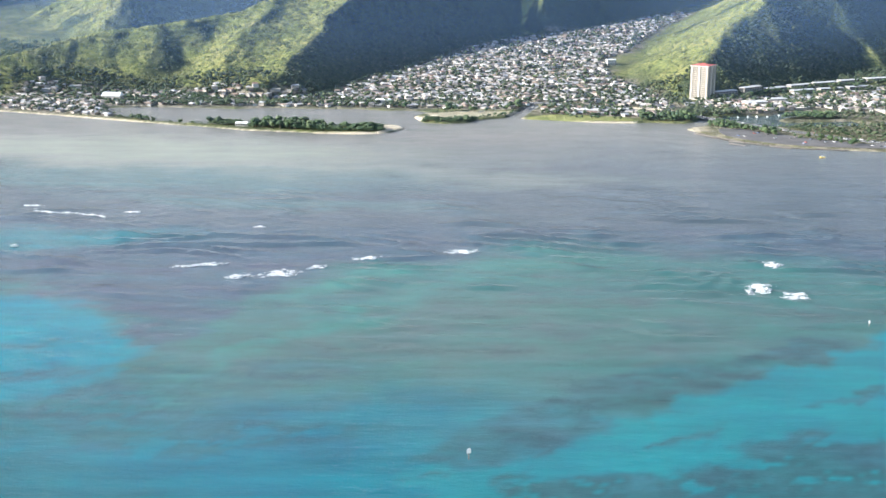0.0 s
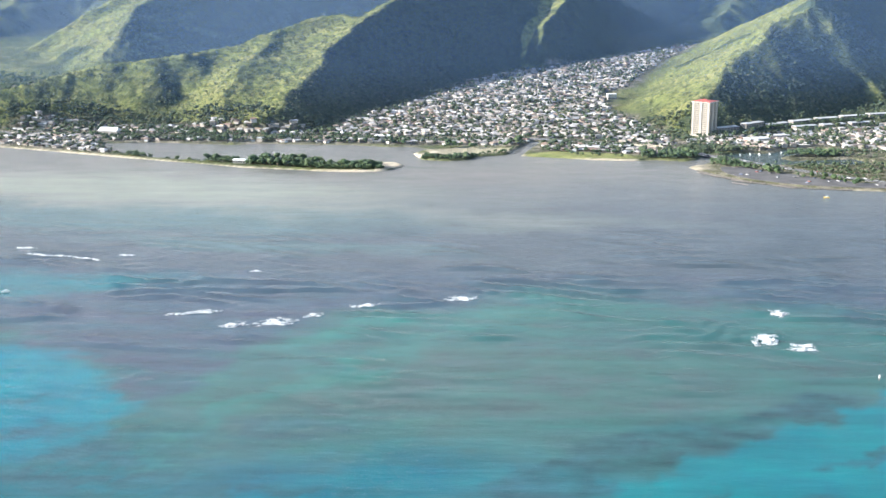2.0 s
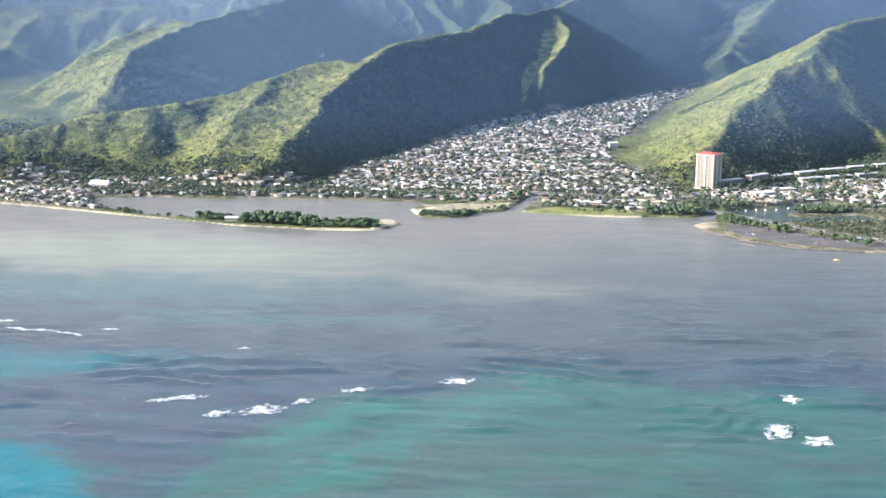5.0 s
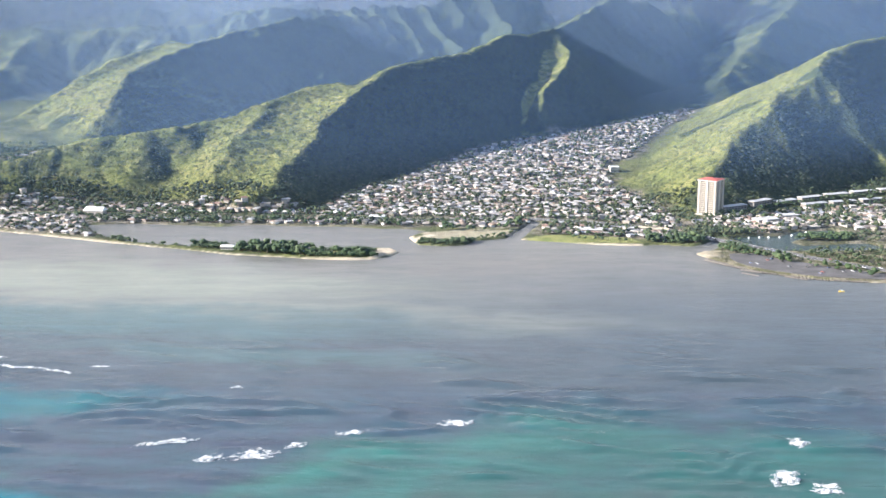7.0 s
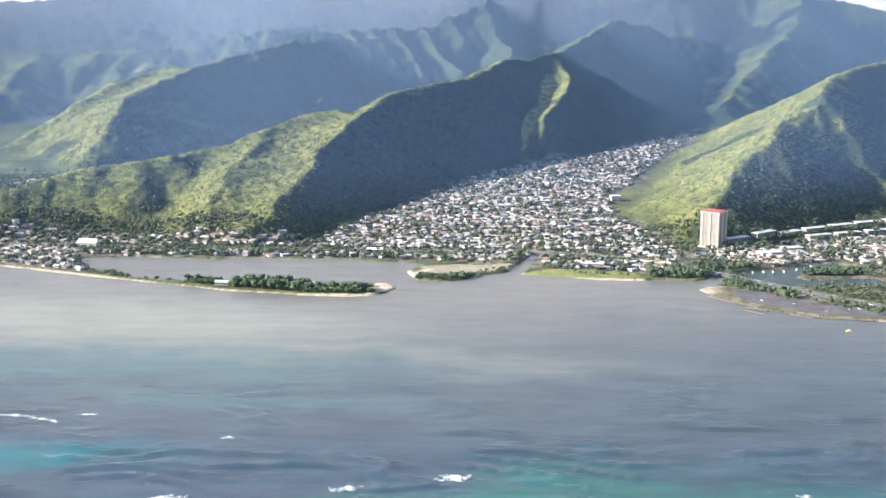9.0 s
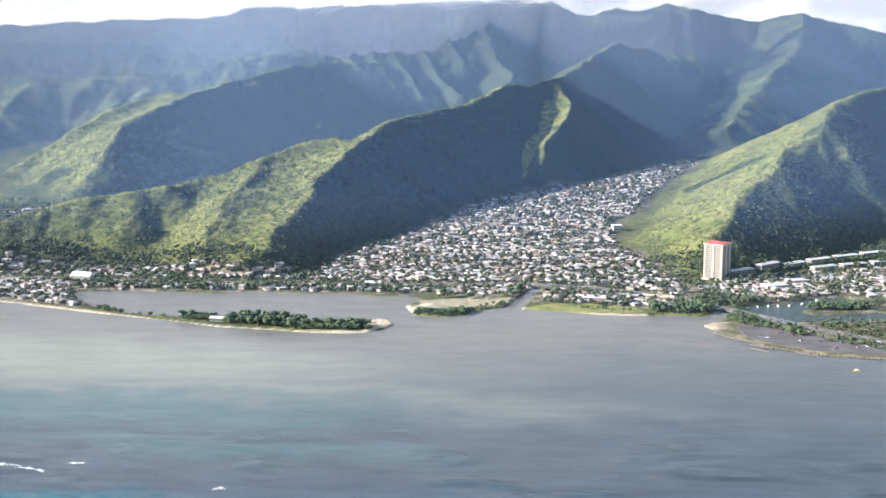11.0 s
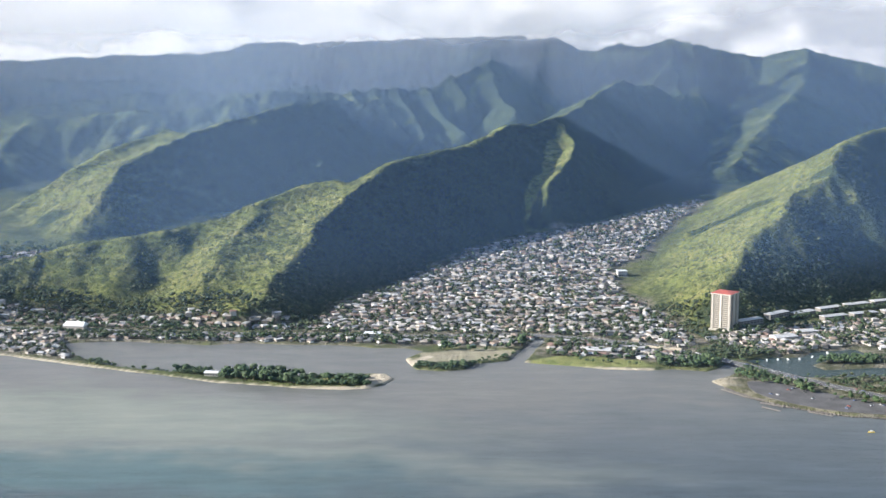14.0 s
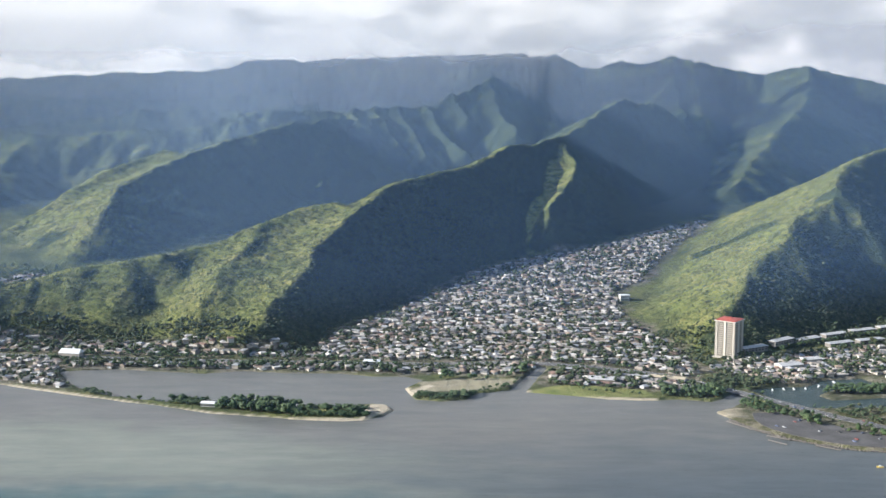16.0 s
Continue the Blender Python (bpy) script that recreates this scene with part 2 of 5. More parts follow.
# ground: grass, scrub, forest, sand and town soil by place; forest colour also deepens slopes turned from the sun
m_ground, n, l, b = material("hill_vegetation", 0.92, 0, 0.15)
p = place(n)
grass = ramp(n, l, noise_node(n, l, 0.016, 9, p, 0.72), [(0.30, (0.145, 0.178, 0.060)), (0.46, (0.235, 0.255, 0.078)), (0.60, (0.280, 0.274, 0.098)), (0.75, (0.320, 0.290, 0.130))])
scrub = ramp(n, l, noise_node(n, l, 0.22, 6, p, 0.65), [(0.35, (0.042, 0.062, 0.026)), (0.6, (0.105, 0.128, 0.046))])
tuft = ramp(n, l, noise_node(n, l, 0.075, 8, p, 0.75), [(0.40, (1, 1, 1)), (0.53, (0, 0, 0))])
hill = mixed(n, l, tuft, grass, scrub)
wood_and_shade = ramp(n, l, noise_node(n, l, 0.13, 7, p, 0.7), [(0.34, (0.022, 0.036, 0.022)), (0.5, (0.048, 0.068, 0.036)), (0.66, (0.088, 0.108, 0.050))])
hill = mixed(n, l, attribute(n, "wood_and_shade").outputs["Fac"], hill, wood_and_shade)
town = ramp(n, l, noise_node(n, l, 0.05, 7, p, 0.7), [(0.3, (0.060, 0.075, 0.032)), (0.48, (0.125, 0.120, 0.080)), (0.60, (0.30, 0.265, 0.215)), (0.74, (0.17, 0.165, 0.155))])
hill = mixed(n, l, attribute(n, "town").outputs["Fac"], hill, town)
sandy = ramp(n, l, noise_node(n, l, 0.08, 6, p), [(0.3, (0.50, 0.43, 0.32)), (0.7, (0.66, 0.58, 0.45))])
hill = mixed(n, l, attribute(n, "sand").outputs["Fac"], hill, sandy)
lawn = ramp(n, l, noise_node(n, l, 0.05, 6, p), [(0.3, (0.17, 0.205, 0.070)), (0.7, (0.30, 0.30, 0.115))])
hill = mixed(n, l, attribute(n, "lawn").outputs["Fac"], hill, lawn)
l.new(hill, b.inputs["Base Color"])
relief = n.new("ShaderNodeMath")
relief.operation = "MULTIPLY_ADD"
relief.inputs[1].default_value = 0.35
l.new(noise_node(n, l, 0.24, 6, p, 0.7), relief.inputs[0])
l.new(noise_node(n, l, 0.055, 8, p, 0.7), relief.inputs[2])
bump(n, l, b, relief.outputs[0], 1.0, 11.0)

# sea: turquoise over sand, dark over reef, milky with silt by the shore
m_water, n, l, b = material("sea_water", 0.22, 0, 0.17)
b.inputs["IOR"].default_value = 1.33
p = place(n)
hue = attribute(n, "hue")
fine = n.new("ShaderNodeMapping")
fine.inputs["Scale"].default_value = (0.42, 1.25, 1.0)
fine.inputs["Rotation"].default_value = (0, 0, radians(-8))
l.new(p, fine.inputs["Vector"])
mott = ramp(n, l, noise_node(n, l, 0.035, 8, fine.outputs["Vector"], 0.6), [(0.3, (0.82, 0.86, 0.87)), (0.7, (1.08, 1.07, 1.06))])
c = mixed(n, l, 1.0, hue.outputs["Color"], mott, "MULTIPLY")
l.new(c, b.inputs["Base Color"])
h1 = noise_node(n, l, 0.12, 8, fine.outputs["Vector"], 0.65)
bump(n, l, b, h1, 0.55, 1.0)
# ---------------------------------------------------------------- the land
# ridge crests: x, y, z; spread of the flank left and right of the run, in crest heights; depth of the gullies on each flank
RIDGES = [
    ([(-296, 1885, 30), (-272, 2060, 62), (-235, 2257, 112), (-179, 2440, 161), (-127, 2550, 182), (6, 2750, 198), (101, 2920, 229),
      (175, 3050, 228), (250, 3200, 237), (346, 3450, 271), (444, 3700, 310), (564, 3900, 298), (604, 4050, 290)], 1.9, 1.12, 0.8, 2.0),
    ([(-240, 2445, 150), (-311, 2410, 144), (-410, 2260, 109), (-504, 2160, 97), (-645, 2080, 86), (-713, 2020, 65), (-775, 1960, 50)], 1.7, 1.6, 1.5, 2.0),
    ([(-391, 1895, 14), (-399, 1990, 46), (-387, 2110, 82), (-366, 2290, 118)], 2.3, 2.8, 0.5, 0.5),
    ([(-778, 2440, 29), (-737, 2600, 101), (-741, 2780, 158), (-678, 2950, 195), (-597, 3200, 227), (-470, 3500, 256), (-356, 3750, 258), (-230, 3900, 250)], 1.9, 1.45, 3, 5),
    ([(-721, 3120, 206), (-833, 2960, 174), (-886, 2850, 131), (-989, 2720, 58), (-1084, 2600, 4)], 1.8, 1.5, 4, 4),
    # the long ridge behind it
    ([(-1533, 3480, 187), (-1391, 3520, 209), (-1307, 3550, 219), (-1157, 3580, 221), (-1008, 3620, 228), (-855, 3660, 231), (-765, 3700, 243), (-694, 3760, 267),
      (-603, 3820, 288), (-494, 3900, 276), (-395, 3950, 260)], 1.6, 1.5, 18, 14),
    ([(-1260, 2880, 55), (-1230, 3300, 140), (-1232, 3560, 215)], 2.0, 2.0, 14, 14),
    ([(-1689, 4050, 204), (-1508, 4060, 213), (-1404, 4080, 232), (-1315, 4090, 236), (-1150, 4100, 250), (-1062, 4120, 279), (-975, 4140, 267), (-911, 4150, 289),
      (-820, 4160, 261), (-702, 4180, 266), (-504, 4250, 294)], 1.1, 1.1, 22, 18),
    ([(-1929, 4380, 306), (-1637, 4400, 313), (-1437, 4400, 309), (-1244, 4420, 305), (-1087, 4430, 297), (-850, 4450, 313), (-613, 4480, 328)], 1.0, 0.9, 22, 16),
    # the massif on the skyline
    ([(-2500, 4640, 340), (-1750, 4700, 371), (-1322, 4700, 391), (-900, 4720, 406), (-811, 4700, 435), (-475, 4720, 442), (-52, 4740, 453),
      (158, 4700, 460), (336, 4700, 451), (433, 4720, 410), (504, 4700, 409), (577, 4700, 430), (678, 4680, 421), (761, 4680, 447),
      (952, 4700, 406), (1104, 4720, 378), (1250, 4650, 413), (1395, 4650, 371), (1519, 4600, 341), (1788, 4600, 310), (2500, 4500, 300)], 2.0, 0.95, 40, 16),
    # the hill beside the tower, its eastern arm
    ([(363, 1890, 31), (442, 2060, 88), (538, 2200, 126), (602, 2300, 157), (672, 2363, 175), (735, 2600, 181), (814, 2750, 205), (975, 3000, 217),
      (1265, 3300, 243), (1600, 3700, 270)], 1.9, 1.26, 3, 3),
    ([(672, 2363, 175), (727, 2385, 152), (784, 2400, 124), (852, 2410, 82)], 1.6, 1.3, 3, 3),
    ([(243, 3100, 214), (255, 2950, 192), (236, 2825, 164), (214, 2775, 146), (188, 2700, 122), (172, 2640, 92), (160, 2600, 66)], 0.9, 1.6, 2, 1),
    ([(1240, 4600, 375), (1128, 4200, 295), (935, 3800, 225), (773, 3450, 145), (661, 3200, 95)], 1.6, 1.8, 16, 14),
    ([(94, 4650, 395), (85, 4350, 345), (111, 4050, 268), (157, 3850, 215)], 0.9, 0.8, 4, 6),
    ([(755, 4640, 405), (718, 4350, 345), (695, 4100, 282), (670, 3850, 212)], 0.9, 0.8, 4, 6),
    ([(844, 4660, 380), (778, 4250, 296), (751, 3850, 200)], 0.8, 0.75, 4, 6),
    # the ribbed shoulder below it
    ([(-460, 3900, 244), (-365, 4000, 267), (-243, 4050, 273), (-146, 4100, 273), (-65, 4200, 294), (-19, 4280, 322), (68, 4400, 345), (230, 4500, 358)], 1.3, 1.2, 6, 6),
    ([(-361, 4000, 269), (-316, 3850, 236), (-276, 3700, 202)], 0.9, 0.8, 2, 3),
    ([(-296, 4030, 272), (-247, 3850, 229), (-190, 3680, 186)], 0.9, 0.8, 2, 3),
    ([(-226, 4060, 274), (-170, 3850, 219), (-103, 3640, 160)], 0.95, 0.8, 2, 3),
    ([(-128, 4110, 276), (-68, 3880, 211), (4, 3680, 160)], 1.0, 0.8, 2, 3),
    ([(-47, 4230, 304), (-18, 4100, 282), (10, 4000, 255)], 0.8, 0.8, 2, 3),
]
HILL = 10
SHORE = [(-2600, 2400), (-1500, 1980), (-900, 1800), (-760, 1765), (-591, 1701), (-504, 1662), (-424, 1629), (-347, 1600), (-294, 1575), (-238, 1564), (-190, 1551), (-137, 1545),
         (-110, 1549), (-86, 1566), (-74, 1592), (-84, 1618), (-104, 1622), (-144, 1610), (-206, 1611), (-270, 1626), (-353, 1627), (-430, 1652), (-475, 1684),
         (-509, 1722), (-533, 1771), (-469, 1783), (-388, 1768), (-341, 1760), (-291, 1775), (-236, 1764), (-161, 1761), (-115, 1747),
         (-70, 1745), (-51, 1728), (-73, 1690), (-64, 1663), (-57, 1638), (-23, 1628)]
SHORE += [(12, 1638), (26, 1667), (65, 1680), (89, 1747), (106, 1800), (114, 1798), (79, 1672), (130, 1657), (184, 1640), (238, 1635), (266, 1641), (305, 1629),
          (326, 1646), (343, 1675), (361, 1662), (321, 1607), (298, 1588), (315, 1552), (337, 1509), (361, 1483), (392, 1462), (417, 1447),
          (477, 1434), (700, 1400), (1100, 1380), (2600, 1500), (2600, 6200), (-2600, 6200)]
MARINA = [(369, 1684), (396, 1697), (439, 1698), (470, 1730), (520, 1742), (530, 1712), (470, 1692), (440, 1662), (450, 1636), (540, 1652), (560, 1612), (421, 1606), (394, 1632)]
BEACHES = [[(-760, 1765, 0), (-591, 1701, 0), (-424, 1629, 0), (-294, 1575, 0), (-190, 1551, 0), (-112, 1550, 0), (-88, 1590, 0), (-98, 1618, 0)],
           [(-70, 1690, 0), (-60, 1660, 0), (-40, 1695, 0)], [(85, 1672, 0), (184, 1641, 0), (238, 1636, 0)],
           [(340, 1598, 0), (298, 1588, 0), (310, 1566, 0)], [(430, 1445, 0), (520, 1428, 0), (700, 1400, 0)]]
LAWNS = [[(84, 1668), (117, 1660), (158, 1652), (199, 1646), (242, 1648), (232, 1678), (170, 1699), (134, 1704), (104, 1688)],
         [(345, 1650), (385, 1620), (380, 1600), (345, 1610)], [(-200, 1566), (-150, 1560), (-120, 1562), (-125, 1590), (-190, 1598)]]

HIGHWAY = [(-900, 1905, 0), (-700, 1862, 0), (-400, 1830, 0), (-300, 1822, 0), (-167, 1818, 0), (-42, 1806, 0), (85, 1820, 0), (172, 1796, 0), (257, 1758, 0), (336, 1680, 0), (395, 1612, 0),
           (434, 1564, 0), (520, 1478, 0), (640, 1440, 0), (900, 1420, 0)]
DISTRICTS = [
    ([(-225, 1845), (-190, 1990), (-108, 2117), (33, 2415), (120, 2520), (240, 2610), (330, 2700), (450, 2850), (540, 2930), (548, 2890), (430, 2650), (325, 2345), (268, 2265), (255, 2090), (300, 1950), (320, 1800),
      (305, 1730), (240, 1775), (100, 1835), (-60, 1825)], 8),
    ([(-230, 1775), (-160, 1775), (-60, 1762), (85, 1760), (110, 1812), (60, 1800), (-60, 1790), (-220, 1812)], 0),
    ([(112, 1702), (134, 1708), (235, 1684), (300, 1668), (318, 1685), (240, 1748), (140, 1785), (118, 1760)], -14),
    ([(-720, 1775), (-590, 1718), (-520, 1690), (-480, 1690), (-512, 1725), (-545, 1775), (-545, 1835), (-700, 1845)], -18),
    ([(-545, 1792), (-225, 1778), (-225, 1812), (-540, 1828)], -2),
    ([(-720, 1880), (-400, 1858), (-230, 1848), (-225, 1885), (-420, 1915), (-560, 1945), (-720, 1955)], -3),
    ([(345, 1740), (430, 1712), (530, 1760), (640, 1690), (900, 1640), (1000, 2150), (760, 2020), (560, 1905), (400, 1850), (330, 1790)], 12),
    ([(-800, 2390), (-860, 2330), (-760, 2330), (-745, 2370)], 10),
]


def floor_z(x, y):
    return 2.2 + 0.055 * np.maximum(0, y - 1950) + 0.0 * y - 0.02 * np.maximum(0, y - 3050)


def land_height(x, y):
    x, y = np.asarray(x, float), np.asarray(y, float)
    zf = floor_z(x, y)
    wx = x + 10 * fbm(x / 120, y / 120, 3)
    wy = y + 10 * fbm(x / 120 + 40, y / 120 + 9, 3)
    total = np.zeros(x.shape)
    rugged = smooth(2900, 3900, y)
    crag = rugged * (9 * (0.30 - np.abs(perlin(x / 95 + 0.3 * perlin(x / 50, y / 50), y / 170))) + 7 * (0.3 - np.abs(perlin(x / 38 + 9.2, y / 66))))
    far = smooth(3000, 4200, y)
    lam = 80 + 30 * far
    for i, (pts, kl, kr, gully_l, gully_r) in enumerate(RIDGES):
        d, arc, side, zc = near_line(pts, wx, wy)
        (ax, ay, _), (bx, by, _), (cx, cy, _), (ex, ey, _) = pts[0], pts[1], pts[-2], pts[-1]
        past = np.maximum(0, ((ax - wx) * (bx - ax) + (ay - wy) * (by - ay)) / math.hypot(bx - ax, by - ay))
        past = past + np.maximum(0, ((wx - ex) * (ex - cx) + (wy - ey) * (ey - cy)) / math.hypot(ex - cx, ey - cy))
        d = np.hypot(d, np.where((arc < 1) | (arc > arc.max() - 1), 3.5 * past, 0))
        top = np.maximum(zc - zf, 4)
        nose = smooth(2560, 2330, y) if i == 0 else 0.0
        w = np.where(side > 0, kl + 1.7 * nose, kr) * top + 25
        u = np.clip(d / w, 0, 1)
        body = top * (1 - u) ** np.where(side > 0, 0.72 if i == 3 else 1.12 - 0.38 * nose, 0.90 if i == HILL else 0.80 if i == 1 else 0.97)
        g = np.abs(perlin(arc / lam + i * 31.7 + 0.25 * perlin(x / 70, y / 70), side * 3.1 + u * 0.9 + i * 7.7))
        g2 = np.abs(perlin(arc / (lam * 0.4) + i * 11.3, side * 5.1 + u * 1.7))
        body = body - np.where(side > 0, gully_l, gully_r) * (1.7 * (0.42 - g) + 0.8 * (0.3 - g2)) * np.clip(4 * u * (1 - u), 0, 1) * smooth(4, 60, top)
        total = total + np.maximum(body, 0) ** 7
    hill = total ** (1 / 7)
    hill = hill + np.clip(hill / 40, 0, 1) * ((2.2 + 3.5 * smooth(2700, 3400, y)) * fbm(x / 60, y / 60, 4) + 2.2 * fbm(x / 13, y / 13, 2))
    hill = hill + crag * smooth(30, 120, hill)
    hill = hill * smooth(10, 55, near_line(HIGHWAY, x, y)[0])
    coast = np.minimum(inside(SHORE, x, y), -inside(MARINA, x, y))
    coast = coast + 1.6 * fbm(x / 25, y / 25, 2)
    land = smooth(-3, 7, coast)
    z = -3.5 + land * (zf + 3.5) + np.maximum(hill, 0)
    return z, coast, hill


GX = np.concatenate([np.arange(-2400, -780, 9.0), np.arange(-780, 720, 4.0), np.arange(720, 2401, 9.0)])
GY = np.concatenate([np.arange(1380, 1830, 4.0), np.arange(1830, 5500, 8.0)])
gx, gy = np.meshgrid(GX, GY)
gz, g_coast, g_hill = land_height(gx, gy)
ny, nx = gx.shape
# the sheet runs on as a flat sea bed and plain far past the hills
idx = np.arange(nx * ny).reshape(ny, nx)
quads = np.stack([idx[:-1, :-1], idx[:-1, 1:], idx[1:, 1:], idx[1:, :-1]], -1).reshape(-1, 4)
ground = new("ground", mesh_from("ground", np.stack([gx, gy, gz], -1).reshape(-1, 3), quads, m_ground, soft=True))
tagged(ground, "green valley and folded mountain ridges above a low coast", "ground", kind="structure")
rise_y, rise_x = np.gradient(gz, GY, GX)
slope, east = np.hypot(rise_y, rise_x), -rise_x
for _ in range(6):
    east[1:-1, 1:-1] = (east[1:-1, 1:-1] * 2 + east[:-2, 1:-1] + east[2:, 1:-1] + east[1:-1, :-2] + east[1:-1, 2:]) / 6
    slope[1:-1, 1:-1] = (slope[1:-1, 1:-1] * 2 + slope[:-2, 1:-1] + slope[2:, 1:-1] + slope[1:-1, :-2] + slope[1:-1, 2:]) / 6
beach = np.full(gx.shape, 1e9)
for k, line in enumerate(BEACHES):
    beach = np.minimum(beach, near_line(line, gx, gy)[0] + (4.0 if k > 2 else 0.0))
lawn = np.full(gx.shape, -1e9)
for poly in LAWNS:
    lawn = np.maximum(lawn, inside(poly, gx, gy))
# far and steep ground is wooded; the east term paints the shaded flanks darker
wood_and_shade = np.clip(smooth(2700, 3500, gy) * 0.75 + 0.6 * smooth(22, 4, g_hill) + 0.4 * fbm(gx / 90, gy / 90, 3) + smooth(0.64, 0.86, slope) * 1.5 + smooth(0.15, 0.42, east) * 1.4, 0, 1)
# the first has no trees: its colour darkens the shaded slope beside the spur
FORESTS = [[(200, 2640), (300, 2700), (450, 2880), (540, 2970), (640, 3100), (720, 3400), (420, 3500), (300, 3250), (268, 2950), (222, 2750)],
           [(-290, 1890), (-215, 1892), (-165, 1985), (-105, 2115), (-20, 2290), (70, 2450), (0, 2470), (-120, 2320), (-225, 2080)],
           [(400, 1880), (520, 1922), (640, 1985), (790, 2055), (790, 2160), (640, 2110), (520, 2050), (420, 1960)]]
for poly in FORESTS:
    wood_and_shade = np.maximum(wood_and_shade, smooth(-12, 8, inside(poly, gx, gy) + 8 * fbm(gx / 30, gy / 30, 2)))
in_town = np.full(gx.shape, -1e9)
for poly, _ in DISTRICTS:
    in_town = np.maximum(in_town, inside(poly, gx, gy))
sand_flat = 0.55 * smooth(-4, 6, inside([(-60, 1665), (20, 1672), (75, 1700), (84, 1735), (0, 1735), (-50, 1715)], gx, gy) + 6 * fbm(gx / 18, gy / 18, 3))
PARK = [(298, 1605), (318, 1540), (355, 1480), (480, 1425), (740, 1390), (740, 1770), (520, 1756), (430, 1704), (360, 1690), (340, 1640)]
town_mask = np.maximum(smooth(-25, 0, in_town + 10 * fbm(gx / 40, gy / 40, 2)), 0.75 * smooth(-6, 4, inside(PARK, gx, gy))) * smooth(24, 8, g_hill)
sand = smooth(6.5, 3.5, beach) + 0.6 * smooth(24, 8, np.hypot(gx - 314, gy - 1582)) + smooth(26, 18, np.hypot(gx + 94, gy - 1592)) + smooth(4, -1, g_coast) * 0.6 * (1 - 0.85 * smooth(-30, 0, inside(PARK, gx, gy))) + sand_flat
for key, values in (("wood_and_shade", wood_and_shade), ("town", town_mask), ("sand", np.clip(sand, 0, 1)), ("lawn", smooth(-3, 3, lawn))):
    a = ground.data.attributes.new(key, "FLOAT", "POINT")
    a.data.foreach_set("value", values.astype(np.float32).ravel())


def ground_z(x, y):
    """Height of the sheet at places (bilinear)."""
    fx = np.clip(np.interp(np.asarray(x, float), GX, np.arange(nx)), 0, nx - 1.001)
    fy = np.clip(np.interp(np.asarray(y, float), GY, np.arange(ny)), 0, ny - 1.001)
    i, j = fx.astype(int), fy.astype(int)
    u, v = fx - i, fy - j
    return (gz[j, i] * (1 - u) + gz[j, i + 1] * u) * (1 - v) + (gz[j + 1, i] * (1 - u) + gz[j + 1, i + 1] * u) * v


# ---------------------------------------------------------------- the sea
def blob(x, y, cx, cy, rx, ry, turn=0.0, soft=0.35):
    c, s = math.cos(radians(turn)), math.sin(radians(turn))
    u, v = (x - cx) * c + (y - cy) * s, -(x - cx) * s + (y - cy) * c
    return smooth(1 + soft, 1 - soft, np.hypot(u / rx, v / ry))


def spread(a0, a1, fine0, fine1, step, grow):
    """Even steps in the middle, growing ones outside."""
    mid = list(np.arange(fine0, fine1 + 1, step))
    low, high, s = [fine0], [fine1], step
    while low[-1] > a0 or high[-1] < a1:
        s *= grow
        low.append(max(a0, low[-1] - s)), high.append(min(a1, high[-1] + s))
    return np.array(sorted(set(low[1:] + mid + high[1:])))


sx, sy = np.meshgrid(spread(-9000, 9000, -720, 720, 4.0, 1.35), spread(-9000, 2500, 420, 1800, 4.0, 1.35))
wx = sx + 40 * fbm(sx / 130, sy / 90, 4, 0.6)
wy = sy + 26 * fbm(sx / 130 + 51, sy / 90 + 13, 4, 0.6)


def blend(col, mask, to):
    return col * (1 - mask[..., None]) + np.array(to) * mask[..., None]


TEAL, TURQ, REEF, SLATE, SILT, PALE = (0.052, 0.170, 0.172), (0.008, 0.220, 0.272), (0.026, 0.110, 0.140), (0.064, 0.114, 0.166), (0.268, 0.268, 0.256), (0.420, 0.455, 0.375)
rx, ry = sx + 15 * fbm(sx / 42, sy / 34, 4, 0.6), sy + 10 * fbm(sx / 42 + 31, sy / 34 + 7, 4, 0.6)
rough_bed = fbm(sx / 26, sy / 17, 4, 0.65)


def patch(poly, soft, x=None, y=None):
    return smooth(-soft, soft, inside(poly, wx if x is None else x, wy if y is None else y))


sea = np.zeros((*sx.shape, 3)) + np.array(TEAL) * 0.98
sea = blend(sea, 0.5 * blob(wx, wy, 60, 780, 240, 70, 10), (0.082, 0.155, 0.150))
# slate-grey rubble flat behind the line of breakers
slate_y = np.interp(wx, [-420, -330, -265, -210, -174, -140, -99, -8, 90, 184, 346, 600], [900, 880, 800, 765, 830, 880, 915, 960, 995, 980, 945, 930])
sea = blend(sea, smooth(-45, 45, wy - slate_y), SLATE)
sea = blend(sea, 0.55 * smooth(990, 1100, wy + 0.10 * wx), (0.118, 0.150, 0.168))
sea = blend(sea, smooth(1200, 1540, wy + 0.10 * wx), SILT)
sea = blend(sea, 0.6 * blob(wx, wy, 360, 1320, 420, 170, 0, 0.6), (0.125, 0.165, 0.195))
sea = blend(sea, 0.68 * blob(wx, wy, -430, 1440, 340, 95, -8, 0.7) + 0.3 * blob(wx, wy, -60, 1290, 250, 36, -9, 0.7), PALE)
sea = blend(sea, 0.65 * blob(wx, wy, -380, 1275, 300, 60, -6, 0.6) + 0.5 * blob(wx, wy, -190, 1150, 190, 24, -8, 0.6), (0.12, 0.235, 0.245))
sea = blend(sea, 0.8 * blob(wx, wy, -400, 1010, 130, 34, 8, 0.6), (0.02, 0.19, 0.235))
